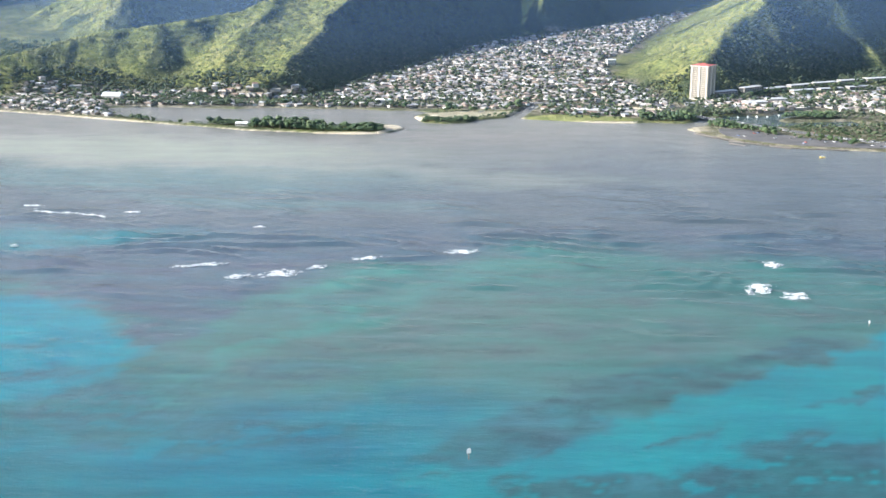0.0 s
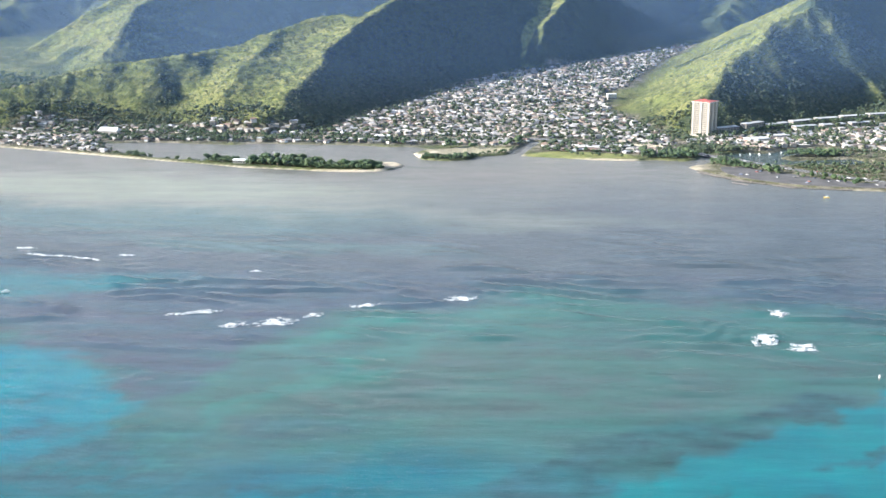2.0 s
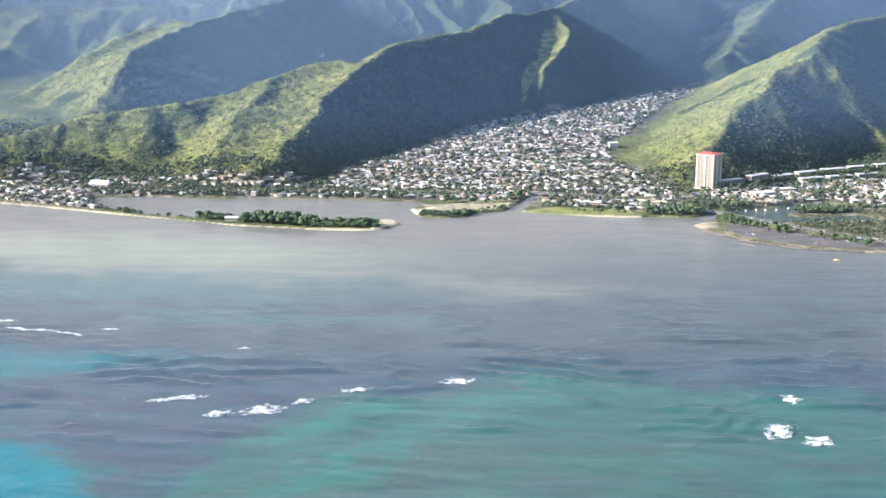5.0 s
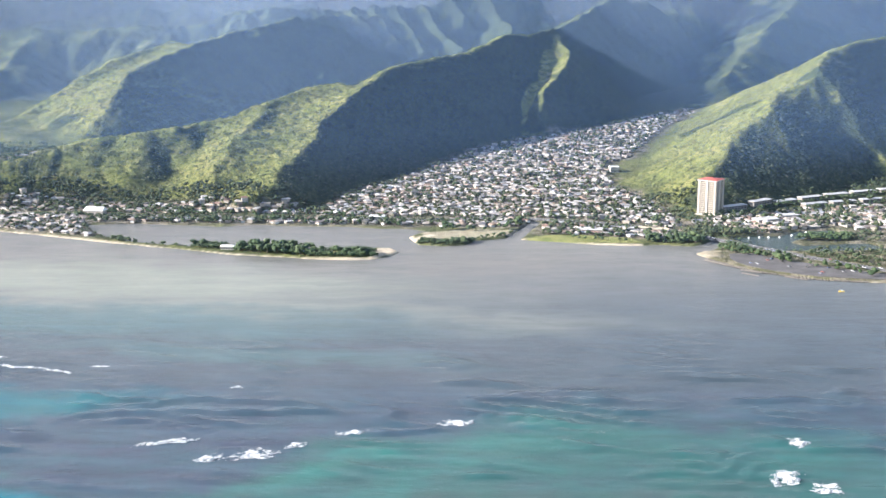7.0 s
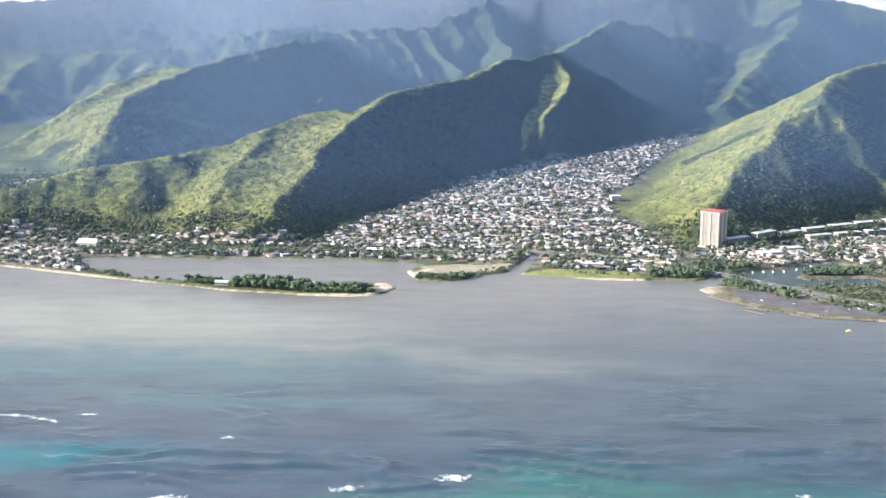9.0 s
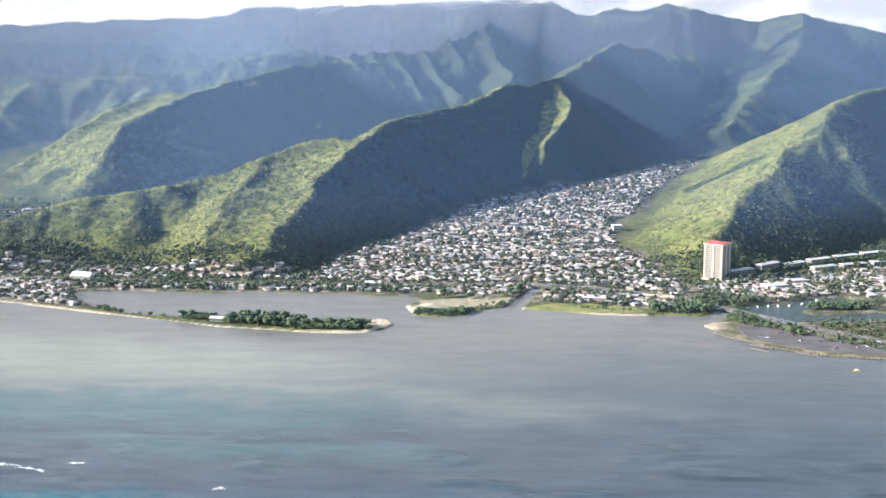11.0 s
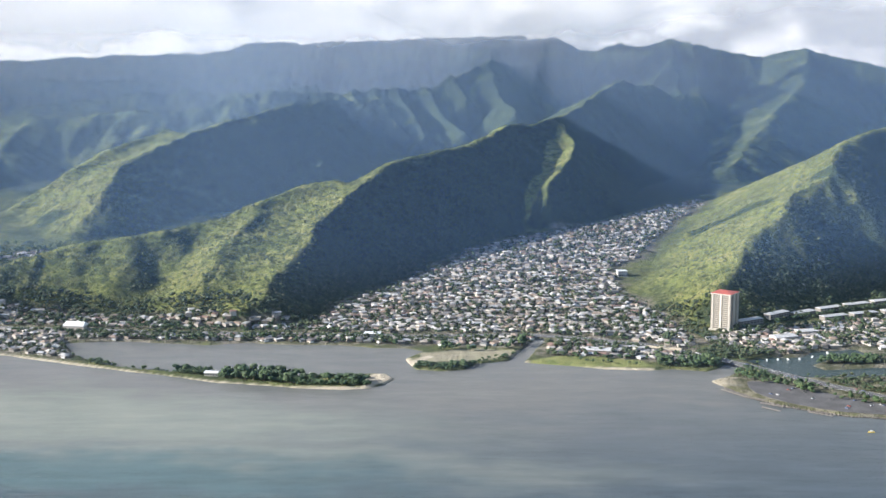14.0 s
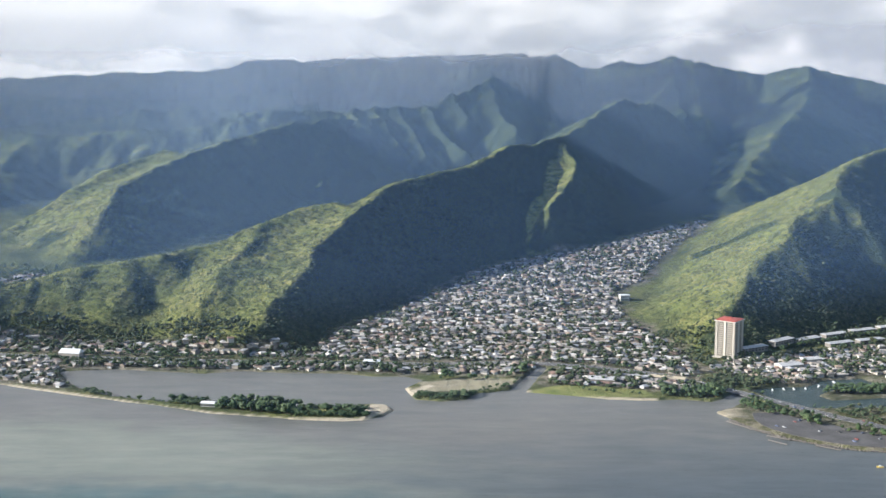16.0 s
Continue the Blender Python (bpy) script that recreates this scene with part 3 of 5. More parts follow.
sea = blend(sea, 0.6 * blob(wx, wy, -110, 770, 130, 14, 40, 0.7) + 0.45 * blob(wx, wy, -60, 880, 100, 14, 20, 0.7) + 0.4 * blob(wx, wy, 60, 950, 120, 16, 6, 0.7), (0.045, 0.240, 0.215))
# sand flats, brightest off the reef edge on both sides
FLAT_WEST = [(-460, 900), (-350, 858), (-302, 842), (-262, 790), (-226, 705), (-205, 650), (-175, 600), (-90, 590), (-40, 640), (-10, 640), (-8, 606), (-22, 566), (4, 555), (4, 380), (-700, 380), (-700, 900)]
FLAT_EAST = [(700, 960), (420, 880), (300, 780), (250, 736), (207, 704), (158, 671), (119, 645), (90, 617), (56, 590), (4, 560), (-22, 564), (-30, 380), (700, 380)]
sea = blend(sea, 0.80 * patch(FLAT_WEST, 26), (0.000, 0.138, 0.180))
# deeper blue water near the reef edge
sea = blend(sea, 0.8 * blob(wx, wy, -70, 575, 150, 70, 0, 0.6), (0.000, 0.180, 0.262))
FLAT_DEEP = [(-520, 905), (-350, 852), (-300, 838), (-262, 800), (-228, 770), (-214, 720), (-232, 660), (-290, 640), (-520, 640)]
sea = blend(sea, 0.95 * patch(FLAT_DEEP, 13, rx, ry), (0.000, 0.230, 0.305))
sea = blend(sea, 0.96 * patch(FLAT_EAST, 7, rx, ry), TURQ)
# dark coral: the long tongue along the edge, and broken heads out on the sand
TONGUE = [(-26, 568), (4, 556), (25, 577), (56, 588), (90, 616), (127, 646), (166, 675), (207, 702), (248, 734), (262, 764), (221, 760), (173, 715), (118, 706), (75, 682), (34, 642), (6, 606)]
HEADS = [(10, 524), (24, 547), (52, 548), (82, 555), (111, 558), (134, 569), (141, 588), (182, 608), (201, 608), (184, 592), (235, 600), (300, 600), (300, 380), (0, 380)]
ISLES = [[(101, 585), (119, 604), (146, 615), (133, 596), (105, 583)], [(20, 545), (39, 562), (33, 548)], [(33, 577), (56, 590), (75, 599), (55, 581)], [(206, 648), (262, 678), (256, 657), (218, 646)]]
reef = np.maximum(0.62 * patch(TONGUE, 9, rx, ry), 0.92 * patch(HEADS, 6, rx, ry) * smooth(-0.75, -0.2, rough_bed))
for poly in ISLES:
    reef = np.maximum(reef, 0.85 * patch(poly, 4, rx, ry))
for cx, cy, ra, rb, turn, k in ((-205, 640, 60, 34, 12, 0.75), (-140, 600, 90, 26, 8, 0.7), (-140, 690, 110, 26, 14, 0.45), (-270, 690, 60, 14, 10, 0.6), (-280, 740, 40, 8, 6, 0.5), (-80, 700, 60, 9, 20, 0.4), (-15, 548, 8, 3, 10, 0.8)):
    reef = np.maximum(reef, k * blob(rx, ry, cx, cy, ra, rb, turn, 0.6) * smooth(-0.6, 0.1, rough_bed))
sea = blend(sea, reef, REEF)
sea = sea * (1 + reef * 0.35 * rough_bed)[..., None]
sea = blend(sea, smooth(350, 375, sx) * smooth(1598, 1604, sy), (0.085, 0.125, 0.125))
streak = fbm(sx / 160 + 0.25 * sy / 30, sy / 22, 4, 0.55)
wisp = fbm(sx / 70 + 0.3 * sy / 70 + 3.1, sy / 8, 4, 0.6)
patchy = fbm(rx / 75 + 20, ry / 38, 5, 0.6) * smooth(1150, 900, sy)
sea = sea * (1 + patchy[..., None] * np.array((-0.10, 0.12, 0.05)))
calm = smooth(1450, 1050, sy)
sea = 0.575 * sea * (1 + (0.03 + 0.10 * calm) * streak + (0.02 + 0.07 * calm) * wisp)[..., None]
crest = 1 - np.abs(perlin(sx / 120 + 0.4, sy / 22 + 0.16 * sx / 22 + 0.5 * perlin(sx / 90, sy / 90)))
ripple = 1 - np.abs(perlin(sx / 64 + 7.7, sy / 15 + 0.2 * sx / 15 + 0.5 * perlin(sx / 40, sy / 40)))
swell = 0.45 * ripple ** 6 * smooth(-0.3, 0.3, fbm(sx / 90 + 5, sy / 60, 2)) + 1.9 * crest ** 7 * smooth(-0.25, 0.35, fbm(sx / 120, sy / 80, 2)) + 0.14 * fbm(sx / 14, sy / 6, 2)
swell = 1.25 * swell * smooth(620, 800, sy) * smooth(1350, 1050, sy) * (0.5 + 0.5 * smooth(800, 900, sy))
for row in range(1, swell.shape[0]):
    swell[row] = np.maximum(swell[row], swell[row - 1] * 0.55)      # long backs, steep fronts
sny, snx = sx.shape
idx = np.arange(snx * sny).reshape(sny, snx)
quads = np.stack([idx[:-1, :-1], idx[:-1, 1:], idx[1:, 1:], idx[1:, :-1]], -1).reshape(-1, 4)
water = new("water", mesh_from("water", np.stack([sx, sy, swell], -1).reshape(-1, 3), quads, m_water, soft=True))
a = water.data.attributes.new("hue", "FLOAT_COLOR", "POINT")
a.data.foreach_set("color", np.concatenate([np.clip(sea, 0, 1), np.ones((*sx.shape, 1))], -1).astype(np.float32).ravel())


def sea_z(x, y):
    """Height of the swell at places (bilinear)."""
    fx = np.clip(np.interp(x, sx[0], np.arange(snx)), 0, snx - 1.001)
    fy = np.clip(np.interp(y, sy[:, 0], np.arange(sny)), 0, sny - 1.001)
    i, j = fx.astype(int), fy.astype(int)
    u, v = fx - i, fy - j
    return (swell[j, i] * (1 - u) + swell[j, i + 1] * u) * (1 - v) + (swell[j + 1, i] * (1 - u) + swell[j + 1, i + 1] * u) * v


tagged(water, "shallow turquoise sea over sand and dark reef, milky by the shore", "water", kind="structure")
# ---------------------------------------------------------------- shapes shared by many things
def tris(bm):
    bmesh.ops.triangulate(bm, faces=bm.faces)
    bm.verts.index_update()
    v = np.array([x.co[:] for x in bm.verts])
    f = np.array([[x.index for x in fc.verts] for fc in bm.faces])
    bm.free()
    return v, f


def house_walls(w, d, h, wing):
    bm = bmesh.new()
    box(bm, -w / 2, w / 2, -d / 2, d / 2, -1.5, h)
    if wing:
        box(bm, wing * w / 2 - 3.2, wing * w / 2 + 3.2, -d / 2 - 5.0, 0, -1.5, h - 0.15)
    return bm


def roof_block(bm, x0, x1, y0, y1, z, rise, hip):
    """A pitched roof with a thick eave, its ridge along the longer side."""
    along_x = (x1 - x0) >= (y1 - y0)
    cx, cy = (x0 + x1) / 2, (y0 + y1) / 2
    low = [bm.verts.new(q) for q in ((x0, y0, z), (x1, y0, z), (x1, y1, z), (x0, y1, z))]
    mid = [bm.verts.new((v.co.x, v.co.y, z + 0.28)) for v in low]
    if along_x:
        run = (x1 - x0) / 2 - hip * (y1 - y0) / 2
        a, c = bm.verts.new((cx - run, cy, z + 0.28 + rise)), bm.verts.new((cx + run, cy, z + 0.28 + rise))
        tops = ((mid[0], mid[1], c, a), (mid[2], mid[3], a, c), (mid[1], mid[2], c), (mid[3], mid[0], a))
    else:
        run = (y1 - y0) / 2 - hip * (x1 - x0) / 2
        a, c = bm.verts.new((cx, cy - run, z + 0.28 + rise)), bm.verts.new((cx, cy + run, z + 0.28 + rise))
        tops = ((mid[1], mid[2], c, a), (mid[3], mid[0], a, c), (mid[0], mid[1], a), (mid[2], mid[3], c))
    bm.faces.new(low[::-1])
    for i in range(4):
        bm.faces.new((low[i], low[(i + 1) % 4], mid[(i + 1) % 4], mid[i]))
    for t in tops:
        bm.faces.new(t)


def house_roof(w, d, h, wing, rise, hip):
    bm = bmesh.new()
    roof_block(bm, -w / 2 - 0.7, w / 2 + 0.7, -d / 2 - 0.7, d / 2 + 0.7, h, rise, hip)
    if wing:
        roof_block(bm, wing * w / 2 - 3.8, wing * w / 2 + 3.8, -d / 2 - 5.6, 1.0, h - 0.1, rise * 0.75, hip)
    return bm


HOUSES = [  # width, depth, wall height, wing side, roof rise, hip share
    (10.5, 7.5, 2.5, 0, 1.5, 0.7), (12.0, 7.0, 2.6, 1, 1.4, 0.0), (9.0, 8.0, 5.0, 0, 1.5, 0.6), (12.5, 6.5, 2.5, -1, 1.3, 0.0),
    (10.0, 8.5, 2.6, 1, 1.6, 0.7), (15.5, 7.0, 2.6, 0, 0.8, 0.0), (11.5, 7.5, 2.6, -1, 1.5, 0.3), (8.5, 7.0, 2.5, 0, 1.3, 0.0)]


def make_house(kind):
    w, d, h, wing, rise, hip = HOUSES[kind]
    top = new("house")
    part("wall", house_walls(w, d, h, wing), m_wall, top)
    part("roof", house_roof(w, d, h, wing, rise, hip), m_roof, top)
    front = -d / 2
    for x in (-w * 0.32, w * 0.08, w * 0.34):
        if wing and abs(x - wing * w / 2) < 4.2:
            continue
        part("window", box(bmesh.new(), x - 1.0, x + 1.0, front - 0.06, front + 0.1, 1.0, 2.2), m_glass, top)
    part("door", box(bmesh.new(), -w * 0.12 - 0.5, -w * 0.12 + 0.5, front - 0.07, front + 0.1, 0, 2.05), m_door, top)
    if wing:
        part("garage_door", box(bmesh.new(), wing * w / 2 - 2.4, wing * w / 2 + 2.4, front - 5.07, front - 4.9, 0, 2.2), m_white, top)
    if h > 5:
        for x in (-w * 0.3, w * 0.1, w * 0.33):
            if not (wing and abs(x - wing * w / 2) < 4.2):
                part("window", box(bmesh.new(), x - 1.0, x + 1.0, front - 0.06, front + 0.1, 3.8, 5.0), m_glass, top)
    words = ("two-storey" if h > 5 else "single-storey") + (" gabled" if hip < 0.3 else " hip-roofed") + (" suburban house with a front wing among trees" if wing else " suburban house with plain walls among trees")
    return tagged(top, words, "house", "houses of the valley town")


def ball(rng, sub, radius, ragged, flat=0.8):
    bm = bmesh.new()
    bmesh.ops.create_icosphere(bm, subdivisions=sub, radius=radius)
    for v in bm.verts:
        v.co *= 1 + rng.uniform(-ragged, ragged)
        v.co.z *= flat
    return tris(bm)


def crown(rng, lobes, radius, height, sub, leaves):
    """A crown of uneven lobes with leaf sprays standing out of them."""
    vs, fs, n = [], [], 0
    for i in range(lobes):
        a, r = rng.uniform(0, 6.28), radius * 0.62 * math.sqrt(rng.uniform(0, 1))
        z = height * rng.uniform(0.55, 0.92) - 0.10 * r
        v, f = ball(rng, sub, radius * rng.uniform(0.34, 0.52), 0.24, 0.72)
        v = v + np.array((r * math.cos(a), r * math.sin(a), z))
        vs.append(v), fs.append(f + n)
        n += len(v)
        for _ in range(leaves):
            q = v[rng.randrange(len(v))]
            s = radius * rng.uniform(0.10, 0.2)
            e1 = np.array([rng.gauss(0, 1) for _ in range(3)])
            e2 = np.array([rng.gauss(0, 1) for _ in range(3)])
            e1, e2 = e1 / np.linalg.norm(e1) * s, e2 / np.linalg.norm(e2) * s
            vs.append(np.array([q - e1, q + e2, q + e1, q - e2 * 0.6]))
            fs.append(np.array([[n, n + 1, n + 2], [n, n + 2, n + 3]]))
            n += 4
    return np.concatenate(vs), np.concatenate(fs)


def limb(bm, a, c, r0, r1, sides=6):
    a, c = Vector(a), Vector(c)
    turn = (c - a).to_track_quat("Z", "Y").to_matrix()
    rings = []
    for q, r in ((a, r0), (c, r1)):
        rings.append([bm.verts.new(q + turn @ Vector((r * math.cos(6.2832 * i / sides), r * math.sin(6.2832 * i / sides), 0))) for i in range(sides)])
    for i in range(sides):
        bm.faces.new((rings[0][i], rings[0][(i + 1) % sides], rings[1][(i + 1) % sides], rings[1][i]))
    bm.faces.new(rings[0][::-1]), bm.faces.new(rings[1])


TREES = [(4.6, 7.5, "broad"), (3.6, 8.5, "rounded"), (5.6, 9.5, "wide spreading"), (2.8, 10.5, "tall narrow"), (3.9, 5.6, "low bushy"), (5.0, 6.6, "low spreading")]


def make_tree(kind):
    r, h, word = TREES[kind]
    rng = random.Random(100 + kind)
    top = new("tree")
    bm = bmesh.new()
    limb(bm, (0, 0, -1), (0.1, 0.1, h * 0.5), 0.38, 0.24)
    for k in range(4):
        a = k * 1.6 + rng.uniform(0, 0.8)
        limb(bm, (0.1, 0.1, h * 0.42), (r * 0.55 * math.cos(a), r * 0.55 * math.sin(a), h * 0.75), 0.18, 0.06, 5)
    part("trunk", bm, m_bark, top)
    v, f = crown(rng, 9, r, h, 2, 9)
    c = new("crown", mesh_from("crown", v, f, m_leaf))
    c.parent = top
    return tagged(top, word + " green tree with a ragged leafy crown", "tree", "trees of the coast and town")


class Heap:
    """Many like pieces gathered into one mesh."""

    def __init__(self):
        self.v, self.f, self.m, self.n = [], [], [], 0

    def add(self, v, f, x, y, z, turn=0.0, size=1.0, mat=0):
        c, s = math.cos(turn) * size, math.sin(turn) * size
        out = np.empty_like(v)
        out[:, 0], out[:, 1], out[:, 2] = v[:, 0] * c - v[:, 1] * s + x, v[:, 0] * s + v[:, 1] * c + y, v[:, 2] * size + z
        self.v.append(out), self.f.append(f + self.n), self.m.append(np.full(len(f), mat, np.int32))
        self.n += len(v)

    def build(self, name, materials, label, category):
        me = mesh_from(name, np.concatenate(self.v), np.concatenate(self.f))
        for m in materials:
            me.materials.append(m)
        me.polygons.foreach_set("material_index", np.concatenate(self.m))
        return tagged(new(name, me), label, category, kind="stuff")


# ---------------------------------------------------------------- roads


def strip(pts, half, lift, lanes, step=8.0):
    """A road bed that follows the ground, with thickness."""
    centre = []
    for (ax, ay, _), (bx, by, _) in zip(pts[:-1], pts[1:]):
        k = max(2, int(math.hypot(bx - ax, by - ay) / step))
        centre += [(ax + (bx - ax) * i / k, ay + (by - ay) * i / k) for i in range(k)]
    centre.append(pts[-1][:2])
    c = np.array(centre)
    for _ in range(5):
        c[1:-1] = (c[:-2] + 2 * c[1:-1] + c[2:]) / 4
    t = np.gradient(c, axis=0)
    t /= np.linalg.norm(t, axis=1)[:, None]
    nrm = np.stack([-t[:, 1], t[:, 0]], 1)
    z = np.maximum(np.maximum(ground_z(*c.T), ground_z(*(c + nrm * half).T)), np.maximum(ground_z(*(c - nrm * half).T), 2.2)) + lift
    for _ in range(3):
        z[1:-1] = np.maximum(z[1:-1], (z[:-2] + 2 * z[1:-1] + z[2:]) / 4)
    bm = bmesh.new()
    rows = []
    for q, n_, zz in zip(c, nrm, z):
        a, d = q + n_ * half, q - n_ * half
        rows.append([bm.verts.new((*a, zz - 1.2)), bm.verts.new((*a, zz)), bm.verts.new((*d, zz)), bm.verts.new((*d, zz - 1.2))])
    for r, s in zip(rows[:-1], rows[1:]):
        for i in range(3):
            bm.faces.new((r[i], r[i + 1], s[i + 1], s[i]))
    return bm, c, nrm, z


def road(name, pts, half, lift, label):
    bm, c, nrm, z = strip(pts, half, lift, 0)
    me = bpy.data.meshes.new(name)
    bmesh.ops.recalc_face_normals(bm, faces=bm.faces)
    bm.to_mesh(me)
    bm.free()
    me.materials.append(m_asphalt)
    ob = tagged(new(name, me), label, "road", kind="structure")
    line = bmesh.new()
    for i in range(0, len(c) - 1):
        for off in (-half + 0.6, -0.12, half - 0.6):
            p0, p1 = c[i] + nrm[i] * off, c[i + 1] + nrm[i + 1] * off
            w0, w1 = nrm[i] * 0.16, nrm[i + 1] * 0.16
            line.faces.new([line.verts.new((*q, zz)) for q, zz in ((p0 - w0, z[i] + 0.03), (p0 + w0, z[i] + 0.03), (p1 + w1, z[i + 1] + 0.03), (p1 - w1, z[i + 1] + 0.03))])
    part("lane_marking", line, m_paint, ob, "pale lane lines")
    return c, nrm, z


hw_c, hw_n, hw_z = road("road", HIGHWAY, 7.5, 0.35, "grey coastal highway with pale lane lines")

# ---------------------------------------------------------------- the tower
tower = tagged(new("apartment_tower"), "tall cream apartment tower with white piers, balconies and a red roof", "tower")
T, FLOORS, STOREY, A = 3.5, 17, 2.90, 14.6
tower.matrix_world = pose(374, 1857, 0.8, 0, 0, -36)
top_z = T + FLOORS * STOREY
part("core", box(bmesh.new(), -A + 1.4, A - 1.4, -A + 1.4, A - 1.4, -2, top_z), m_concrete, tower)
part("podium", box(bmesh.new(), -A - 2, A + 2, -A - 2, A + 2, -2.5, T - 0.4), m_concrete, tower)
for q in range(4):
    turn = pose(0, 0, 0, 0, 0, 90 * q)
    for x, w in ((-A + 1.6, 1.6), (-0.0, 1.3), (A - 1.6, 1.6)):
        part("pier", box(bmesh.new(), x - w, x + w, -A, -A + 2.0, T - 0.4, top_z), m_fin, tower).matrix_basis = turn
slab = rail = pane = None
for q in range(4):
    for x in (-6.7, 6.7):
        for k in range(FLOORS):
            m = pose(0, 0, 0, 0, 0, 90 * q) @ pose(x, -A, T + k * STOREY)
            if slab is None:
                slab = part("balcony", box(bmesh.new(), -4.0, 4.0, 0.15, 1.5, -0.2, 0.0), m_concrete, tower)
                rail = part("railing", box(bmesh.new(), -4.0, 4.0, 0.15, 0.3, 0.0, 0.9), m_rail, slab)
                pane = part("window", box(bmesh.new(), -3.9, 3.9, 1.3, 1.45, 0.2, 2.5), m_shaded_glass, tower)
                slab.matrix_basis = pane.matrix_basis = m
            else:
                for src in (slab, pane):
                    ob = src.copy()
                    scene.collection.objects.link(ob)
                    ob.matrix_basis = m
                    if src is slab:
                        r = rail.copy()
                        scene.collection.objects.link(r)
                        r.parent = ob
part("cornice", box(bmesh.new(), -A - 1.0, A + 1.0, -A - 1.0, A + 1.0, top_z, top_z + 1.3), m_fin, tower)
bm = bmesh.new()
roof_block(bm, -A - 0.4, A + 0.4, -A - 0.4, A + 0.4, top_z + 1.3, 1.6, 0.55)
part("roof", bm, m_red, tower, "red roof covering")
bm = bmesh.new()
roof_block(bm, -5.5, 5.5, -4.5, 4.5, top_z + 2.6, 1.5, 0.6)
box(bm, -5.0, 5.0, -4.0, 4.0, top_z + 1.4, top_z + 2.7)
part("penthouse", bm, m_red, tower, "red plant room on the roof")

# ---------------------------------------------------------------- long low blocks behind the tower
def make_block(length, depth, storeys):
    top = new("apartment_block")
    h = storeys * 2.8
    part("wall", box(bmesh.new(), -length / 2, length / 2, -depth / 2, depth / 2, -2, h), m_tan, top)
    bm = bmesh.new()
    roof_block(bm, -length / 2 - 0.8, length / 2 + 0.8, -depth / 2 - 0.8, depth / 2 + 0.8, h, 1.1, 0.5)
    part("roof", bm, m_pale_roof, top, "pale low-pitched roof")
    n_ = int(length / 6)
    for s in range(storeys):
        for i in range(n_):
            x = -length / 2 + (i + 0.5) * length / n_
            part("window", box(bmesh.new(), x - 1.7, x + 1.7, -depth / 2 - 0.08, -depth / 2 + 0.1, s * 2.8 + 0.8, s * 2.8 + 2.2), m_glass, top)
    return tagged(top, "long low apartment block with a pale roof below the hill", "apartments", "low apartment blocks")


blk = make_block(43, 12, 2)
BLOCKS = [(412, 1872, 30), (462, 1914, 38), (510, 1948, 33), (556, 1974, 27), (604, 1996, 24), (652, 2016, 22), (702, 2034, 20), (548, 1922, 24), (598, 1942, 20), (650, 1960, 18)]
for i, (x, y, a) in enumerate(BLOCKS):
    m = pose(x, y, float(ground_z(x, y)), 0, 0, a)
    if i:
        copy_thing(blk, m)
    else:
        blk.matrix_world = m

# ---------------------------------------------------------------- the town's houses
town_rng = random.Random(5)
spots = []
for poly, angle in DISTRICTS:
    ca, sa = math.cos(radians(angle)), math.sin(radians(angle))
    px_ = np.array([ca * x + sa * y for x, y in poly])
    py_ = np.array([-sa * x + ca * y for x, y in poly])
    v, rowk = py_.min() + 6, 0
    while v < py_.max():
        u = px_.min() + town_rng.uniform(0, 8)
        while u < px_.max():
            x, y = ca * u - sa * v, sa * u + ca * v
            spots.append((x + town_rng.uniform(-2.5, 2.5), y + town_rng.uniform(-3.5, 3.5), angle + town_rng.choice((0, 180, 90, -90, 90, 45, 25, -35, 60)) + town_rng.uniform(-16, 16), poly))
            u += town_rng.uniform(11.5, 18.5)
        rowk += 1
        v += 13.5 if rowk % 2 else 17.5
kept = []
for poly, _ in DISTRICTS:
    own = [s for s in spots if s[3] is poly]
    x, y = np.array([s[0] for s in own]), np.array([s[1] for s in own])
    hill_here = land_height(x, y)[2]
    okay = (inside(poly, x, y) > 3) & (np.minimum(inside(SHORE, x, y), -inside(MARINA, x, y)) > 12) & (hill_here < 20)
    okay &= (near_line(HIGHWAY, x, y)[0] > 19) & (np.hypot(x - 366, y - 1857) > 38)
    for bx, by, _ in BLOCKS:
        okay &= np.hypot(x - bx, y - by) > 25
    kept += [s for s, k in zip(own, okay) if k and town_rng.random() < 0.92]
kept.sort(key=lambda s: math.hypot(s[0], s[1]))
spaces = []
protos, heap = {}, Heap()
arrays = {}
for i, (x, y, a, _) in enumerate(kept):
    kind = town_rng.randrange(len(HOUSES))
    z = float(ground_z(x, y))
    spaces.append((x, y))
    if i < 300:
        m = pose(x, y, z, 0, 0, a)
        if kind in protos:
            copy_thing(protos[kind], m)
        else:
            protos[kind] = make_house(kind)
            protos[kind].matrix_world = m
    else:
        if kind not in arrays:
            w, d, h, wing, rise, hip = HOUSES[kind]
            arrays[kind] = (tris(house_walls(w, d, h, wing)), tris(house_roof(w, d, h, wing, rise, hip)))
        heap.add(*arrays[kind][0], x, y, z, radians(a), 1, 0)
        heap.add(*arrays[kind][1], x, y, z, radians(a), 1, 1)
heap.build("houses", [m_wall_many, m_roof_many], "hundreds of pale-roofed houses filling the valley floor", "houses")

